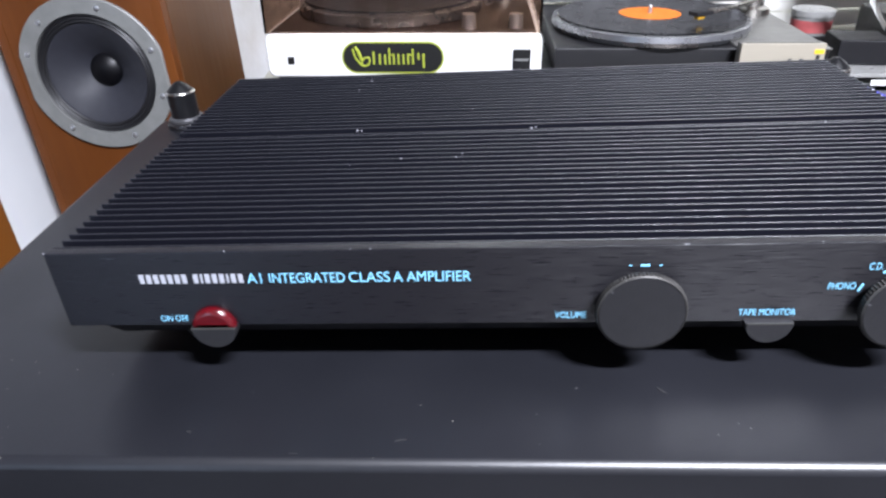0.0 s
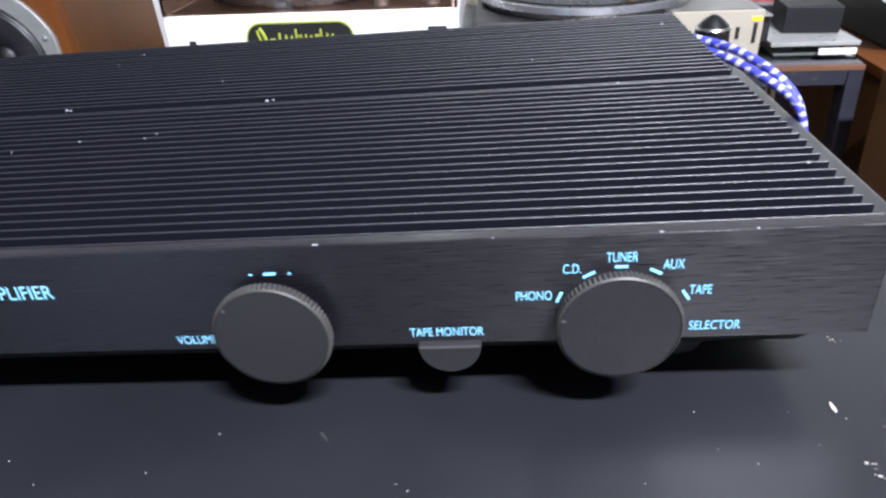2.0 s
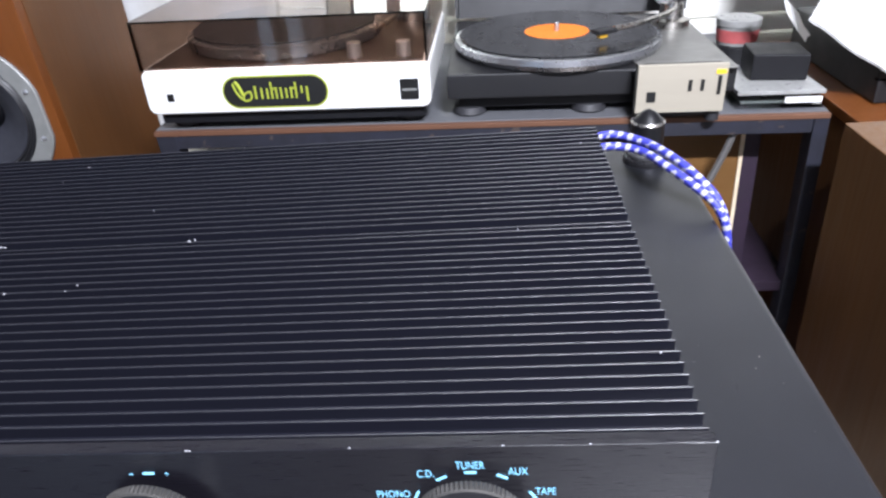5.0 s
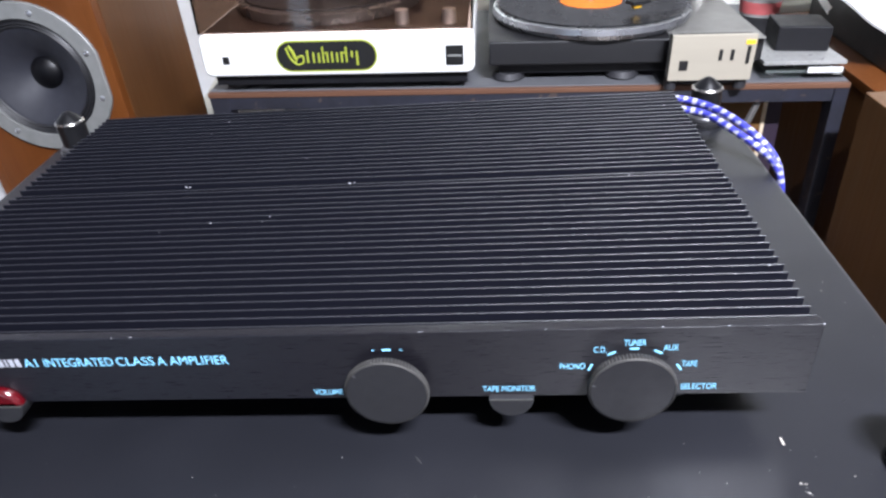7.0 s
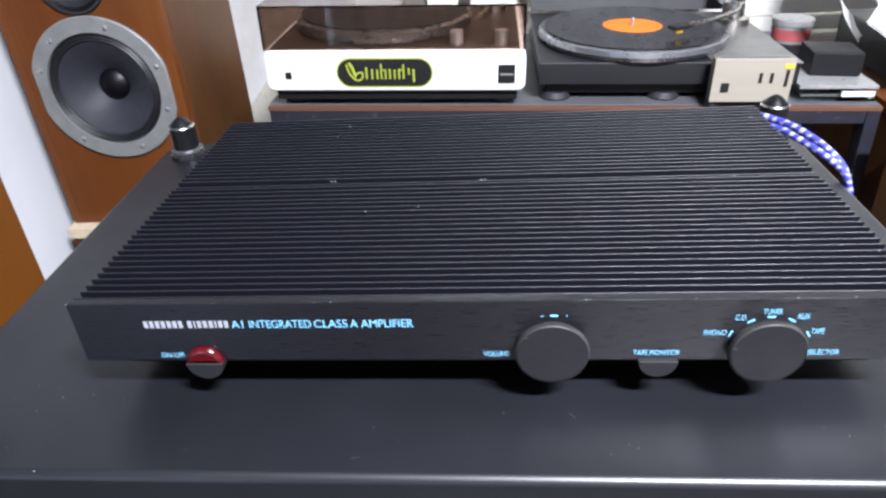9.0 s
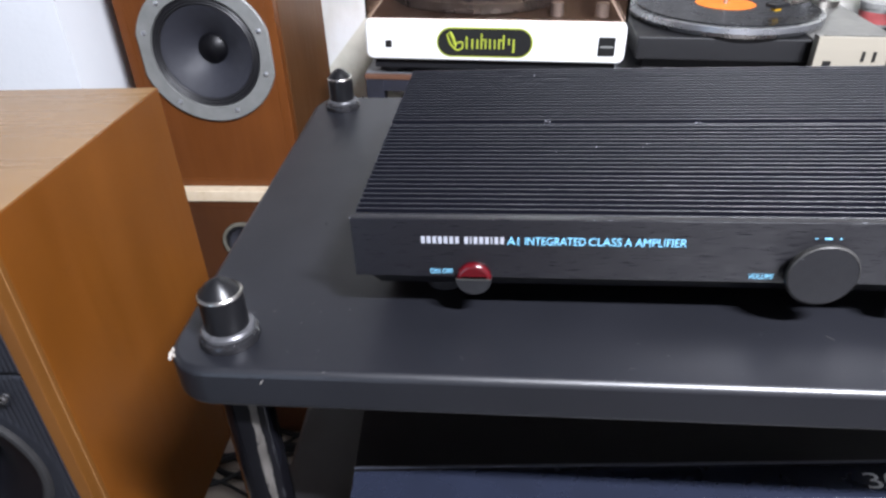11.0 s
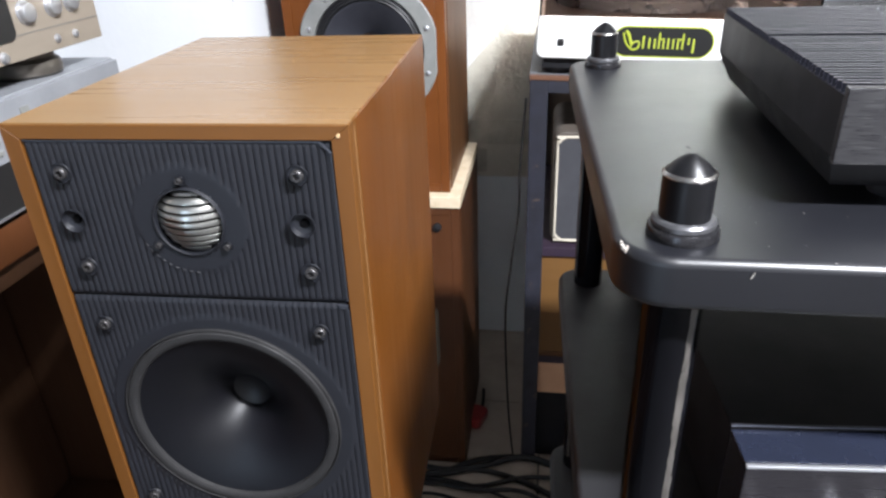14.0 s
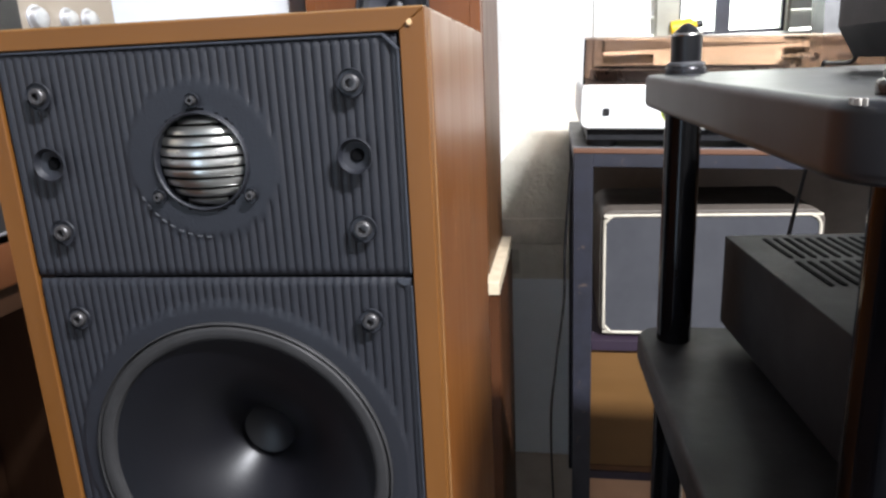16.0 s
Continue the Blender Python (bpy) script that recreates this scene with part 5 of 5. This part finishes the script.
part("lid", lidb, BLACK_TT, t2, "dark raised lid", pose(0, 0.345, 0.070, -14, 0, 0))
sb = thing("control_box", "small champagne silver control box with dark slots beside the turntable", "control box", m=on_bench(0.389, 0.772))
part("front_panel", box(B(), -0.0585, 0.0, 0.016, 0.0585, 0.006, 0.0815, 0.0008), SILVER, sb, "champagne silver face")
part("case", box(B(), -0.0580, 0.006, 0.016, 0.0580, 0.021, 0.0810, 0.0008), SILVER_T, sb, "grey metal case")
for fx in (-0.050, 0.050):
    part("foot", lathe(B(), [(0, 0), (0.009, 0), (0.009, 0.016), (0, 0.016)], 16), RUBBER, sb, "", pose(fx, 0.015, 0))
part("jack", slab(B(), rrect(-0.0060, -0.0070, 0.0060, 0.0070, 0.001, 2), 0, 0.0012), STICKER, sb, "dark square jack", at_front(-0.039, 0, 0.0385))
for x, hh in ((0.0110, 0.0080), (0.0270, 0.0080), (0.0490, 0.0135)):
    part("slot", box(B(), x - 0.0024, -0.0012, 0.0535 - hh, x + 0.0024, 0.0, 0.0535 + hh * 0.9), STICKER, sb, "dark slot")
part("top_seam", box(B(), -0.050, 0.008, 0.0810, 0.051, 0.0095, 0.0818), STICKER, sb, "dark seam")
part("pilot_lamp", box(B(), 0.0430, -0.0012, 0.0680, 0.0560, 0.0, 0.0735), YELLOW, sb, "amber pilot window")
part("arm_deck", box(B(), 0.100, -0.012, 0.0662, 0.232, 0.330, 0.0682, 0.0008), SILVER_T, t2, "grey metal arm deck")

# bits on the right end of the bench
cs = thing("clear_case", "clear plastic case with a green circuit board on the bench", "case", m=on_bench(0.542, 0.875))
part("tray", box(B(), -0.060, -0.055, 0.0, 0.060, 0.055, 0.004, 0.001), CLEAR, cs)
part("circuit_board", box(B(), -0.052, -0.048, 0.006, 0.052, 0.048, 0.008), BOARD, cs)
part("clear_lid", box(B(), -0.060, -0.055, 0.020, 0.060, 0.055, 0.026, 0.001), TRAY, cs, "greyed clear lid")
for i in range(9):
    rnd = random.Random(i + 5)
    x, y = rnd.uniform(-0.045, 0.04), rnd.uniform(-0.042, 0.04)
    part("component", box(B(), x, y, 0.008, x + rnd.uniform(0.006, 0.016), y + rnd.uniform(0.004, 0.01), 0.008 + rnd.uniform(0.003, 0.010), 0.0005), rnd.choice((WHITE, STEEL, BLACK_TT, GREEN_PCB)), cs)
part("paper_slip", box(B(), 0.005, -0.058, 0.009, 0.055, -0.056, 0.017), WHITE, cs)
bb = thing("black_box", "plain black plastic adapter box lying on the clear case", "box", m=on_bench(0.562, 0.900, 0.0262, -6))
part("body", box(B(), -0.046, -0.036, 0.0, 0.032, 0.036, 0.038, 0.003), CHASSIS, bb)
jar = thing("round_tub", "round clear tub with a red label", "tub", m=on_bench(0.556, 1.08))
part("dark_base", lathe(B(), [(0, 0), (0.036, 0), (0.036, 0.026), (0.031, 0.028), (0, 0.028)], 40), BLACK_TT, jar)
part("tub", lathe(B(), [(0.0320, 0.0285), (0.0350, 0.060), (0.0350, 0.066)], 40), TRAY, jar)
part("red_label", lathe(B(), [(0.0334, 0.034), (0.0352, 0.054)], 40), PINK, jar, "red label")
part("lid", lathe(B(), [(0.0365, 0.060), (0.0365, 0.070), (0.034, 0.071), (0, 0.071)], 40), TRAY, jar)

# ---- right side cabinets ----
c1 = thing("wooden_cabinet", "dark walnut cabinet beside the bench", "cabinet", (0.835, 1.02, FZ), group="wooden cabinets")
part("body", box(B(), -0.185, -0.235, 0.0, 0.185, 0.235, 0.845 - FZ, 0.002), WALNUT_D, c1)
part("top", box(B(), -0.187, -0.237, 0.845 - FZ, 0.187, 0.237, 0.862 - FZ, 0.002), WALNUT, c1, "redder, lighter top")
c2 = thing("wooden_cabinet", "brown veneered loudspeaker cabinet near the rack", "cabinet", (0.740, 0.50, FZ), group="wooden cabinets")
part("body", box(B(), -0.165, -0.20, 0.0, 0.165, 0.20, 0.905 - FZ, 0.002), WALNUT_B, c2)
part("plinth_line", box(B(), -0.1655, -0.2005, 0.40, 0.1655, 0.2005, 0.408), HOLE, c2)
dc = thing("dark_case", "low black equipment case standing on the walnut cabinet", "case", (0.85, 1.03, 0.862))
part("body", box(B(), -0.155, -0.16, 0.0, 0.165, 0.17, 0.075, 0.006), BLACK_TT, dc)
part("seam", box(B(), -0.1555, -0.1605, 0.036, 0.1655, -0.150, 0.039), HOLE, dc)
ws = thing("white_sheet", "large creased white sheet draped over a dark case", "sheet", (0.85, 1.03, 0.937))
def sheet_point(u, v):
    crease = 0.004 * math.sin(u * 17 + v * 5) * v + 0.002 * math.sin(u * 31 - v * 9)
    hem, top = 0.062 - 0.30 * u, 0.085 - 0.030 * u
    hang = min(v / 0.4, 1.0)
    back = max(v - 0.4, 0.0) / 0.6
    return (-0.275 + 0.44 * u + 0.03 * v, -0.180 + 0.010 * math.sin(u * 9) * (1 - hang) + 0.30 * back, hem + (top - hem) * math.sin(hang * math.pi / 2) + 0.045 * back + crease)


for name, lift in (("sheet", 0.0), ("lining", -0.004)):
    part(name, lofted(B(), [[Vector(sheet_point(i / 24, v / 12)) + Vector((0, 0, lift)) for v in range(13)] for i in range(25)]), WHITE, ws)
part("hem", tube(B(), [Vector(sheet_point(i / 24, 0.0)) for i in range(25)], 0.0026, 6, 2), WHITE, ws)
part("hanging_corner", lofted(B(), [[(-0.300 + 0.014 * k + 0.006 * v + 0.003 * math.sin(k * 2 + v), -0.100 + 0.008 * v, 0.096 - 0.022 * k * (1 - 0.05 * v) - 0.004 * v) for v in range(5)] for k in range(5)]), WHITE, ws)

# ---- left console with stacked audio units ----
con = thing("wooden_console", "brown wooden console carrying stacked audio units", "console", (-0.80, 0.0, FZ))
part("top", box(B(), -0.42, -0.65, 0.895 - FZ, -0.006, 0.40, 0.930 - FZ, 0.003), WALNUT_L, con, "brown wooden top with a rounded edge")
part("under_lip", box(B(), -0.41, -0.64, 0.872 - FZ, -0.016, 0.395, 0.894 - FZ, 0.001), CONSOLE_D, con)
for y0 in (-0.60, 0.355):
    part("side_panel", box(B(), -0.40, y0, 0.0, -0.03, y0 + 0.025, 0.872 - FZ, 0.001), CONSOLE_D, con)
part("door", box(B(), -0.250, -0.575, 0.330, -0.235, 0.350, 0.870 - FZ, 0.001), CONSOLE_D, con, "brown door panel")
part("back", box(B(), -0.41, -0.575, 0.0, -0.40, 0.355, 0.872 - FZ), CONSOLE_D, con)
part("floor_board", box(B(), -0.40, -0.575, 0.30, -0.03, 0.355, 0.325, 0.001), CONSOLE_D, con, "brown shelf board")
u1 = thing("black_audio_unit", "low black audio unit on the wooden console", "audio unit", (-0.80, 0.012, 0.930))
part("case", box(B(), -0.34, -0.10, 0.006, -0.004, 0.350, 0.052, 0.001), BLACK_TT, u1)
part("front_panel", box(B(), -0.004, -0.10, 0.006, 0.0, 0.350, 0.052, 0.0008), STICKER, u1, "gloss black front")
part("trim", box(B(), 0.0, -0.10, 0.0075, 0.0012, 0.350, 0.0095), STEEL, u1, "thin bright trim")
part("feet_board", box(B(), -0.30, -0.06, 0.0, -0.05, 0.31, 0.006), RUBBER, u1)
u2 = thing("grey_receiver", "grey receiver with small push buttons on the black unit", "receiver", (-0.80, 0.012, 0.982))
part("case", box(B(), -0.34, -0.10, 0.0, -0.004, 0.352, 0.052, 0.0015), GREY, u2)
part("front_panel", box(B(), -0.004, -0.10, 0.0, 0.001, 0.352, 0.050, 0.001), GREY, u2)
for r_ in range(3):
    for c_ in range(6):
        part("push_button", box(B(), 0.001, 0.065 + c_ * 0.021, 0.008 + r_ * 0.0105, 0.003, 0.078 + c_ * 0.021, 0.0125 + r_ * 0.0105, 0.0006), CAST, u2, "pale push button")
part("display", box(B(), 0.001, 0.195, 0.010, 0.0022, 0.206, 0.040, 0.0004), CAST, u2, "pale display strip")
u3 = thing("champagne_amplifier", "champagne silver amplifier with small round knobs on the receiver", "amplifier", (-0.80, 0.012, 1.034))
part("case", box(B(), -0.34, -0.10, 0.026, -0.006, 0.336, 0.150, 0.0015), SILVER_T, u3)
part("front_panel", box(B(), -0.006, -0.10, 0.024, 0.0, 0.340, 0.152, 0.001), CHAMP, u3, "champagne silver front")
for y0 in (-0.05, 0.27):
    part("foot", lathe(B(), [(0, 0), (0.027, 0), (0.031, 0.003), (0.0315, 0.009), (0.030, 0.014), (0.026, 0.017), (0.026, 0.025), (0, 0.025)], 36), FOOT_M, u3, "round bronze-grey foot", pose(-0.040, y0, 0.0))
for y0, zz, r in ((0.238, 0.062, 0.0085), (0.275, 0.063, 0.0080), (0.302, 0.064, 0.0080), (0.271, 0.034, 0.0032), (0.298, 0.034, 0.0032), (0.198, 0.030, 0.0040)):
    part("knob", lathe(B(), [(0, 0), (r * 1.28, 0), (r * 1.24, 0.0008), (r * 1.06, 0.0010), (r, r * 0.55), (r * 0.92, r * 0.68), (r * 0.7, r * 0.72), (0, r * 0.76)], 28), STEEL, u3, "small bright knob", pose(0.0, y0, zz, 0, 90, 0))
part("crease", box(B(), 0.0, -0.10, 0.0445, 0.0004, 0.340, 0.0453), SILVER_T, u3)
part("display_window", slab(B(), rrect(0.02, 0.0415, 0.2195, 0.0815, 0.008, 5), 0.0, 0.0014, 0.0006, 2, Matrix(((0, 0, 1, 0), (1, 0, 0, 0), (0, 1, 0, 0), (0, 0, 0, 1)))), STICKER, u3, "black display window")

# ---- floor clutter ----
rndc = random.Random(4)
for i in range(11):
    cbl = thing("floor_cable", "black cable trailing across the tiled floor", "cable", (-0.45, 0.55, FZ), group="floor cables")
    y0, slope, bow = rndc.uniform(0.02, 0.20), rndc.uniform(-0.5, 0.6), rndc.uniform(-0.06, 0.06)
    pts = []
    for k in range(9):
        u = k / 8 - 0.5
        pts.append((u * 0.75, y0 + slope * u * 0.35 + bow * math.cos(u * 5) + 0.018 * math.sin(k * 1.9 + i * 2.3), 0.006 + 0.008 * ((i * 3 + k) % 4) / 3))
    part("lead", tube(B(), [Vector(p) for p in pts], 0.0036 + 0.0012 * (i % 3), 8, 6), CABLE, cbl)
for x, y, r, turn in ((-0.645, 0.715, 0.024, 30), (-0.478, 0.915, 0.030, 70)):
    pl = thing("red_plug", "red plastic plug lying on the floor", "plug", (x, y, FZ), turn)
    part("plug_body", slab(B(), rrect(-r, -r * 0.7, r, r * 0.7, r * 0.4, 5), 0.0, 0.026, 0.006, 3), RED_PL, pl)
    part("lead", tube(B(), [Vector(p) for p in ((r * 0.9, 0, 0.012), (r * 2, 0.01, 0.008), (r * 3.5, 0.03, 0.006))], 0.004, 8), CABLE, pl)

ll = thing("thin_lead", "thin black lead hanging beside the bench leg", "cable", (-0.385, 0.80, FZ))
part("lead", tube(B(), [Vector(p) for p in ((0.012, -0.012, 0.80), (0.004, -0.010, 0.68), (0.003, -0.008, 0.595), (-0.010, -0.006, 0.48), (-0.019, -0.006, 0.365), (-0.012, -0.004, 0.15), (0.0, 0.0, 0.004))], 0.0022, 6), CABLE, ll)
yo = thing("yellow_bottle", "small yellow plastic bottle lying on the window sill", "bottle", (-0.128, WY - 0.004, 1.082))
lying = pose(-0.032, 0, 0.0155, 0, 82, 0)
part("bottle", lathe(B(), [(0, 0), (0.013, 0), (0.015, 0.002), (0.015, 0.040), (0.007, 0.050), (0.007, 0.053), (0, 0.053)], 20), YELLOW, yo, m=lying)
part("cap", lathe(B(), [(0.0078, 0.052), (0.0078, 0.064), (0, 0.065)], 16), BLACK_TT, yo, m=lying)

# floor tiles; the unseen front ones are darkened to cut reflections
tile0 = tile1 = None
fl = bpy.data.objects["floor"]
S = 0.33
for j in range(-6, 4):
    for i in range(-5, 6):
        m = pose(i * S, j * S, FZ)
        if not tile0:
            tile0 = part("tile", slab(B(), rrect(0.002, 0.002, S - 0.002, S - 0.002, 0.003, 2), -0.006, 0.0), FLOOR_D, fl, "", m)
        elif j < 0:
            again(tile0, m)
        elif not tile1:
            tile1 = part("tile", slab(B(), rrect(0.002, 0.002, S - 0.002, S - 0.002, 0.003, 2), -0.006, 0.0), FLOOR, fl, "", m)
        else:
            again(tile1, m)
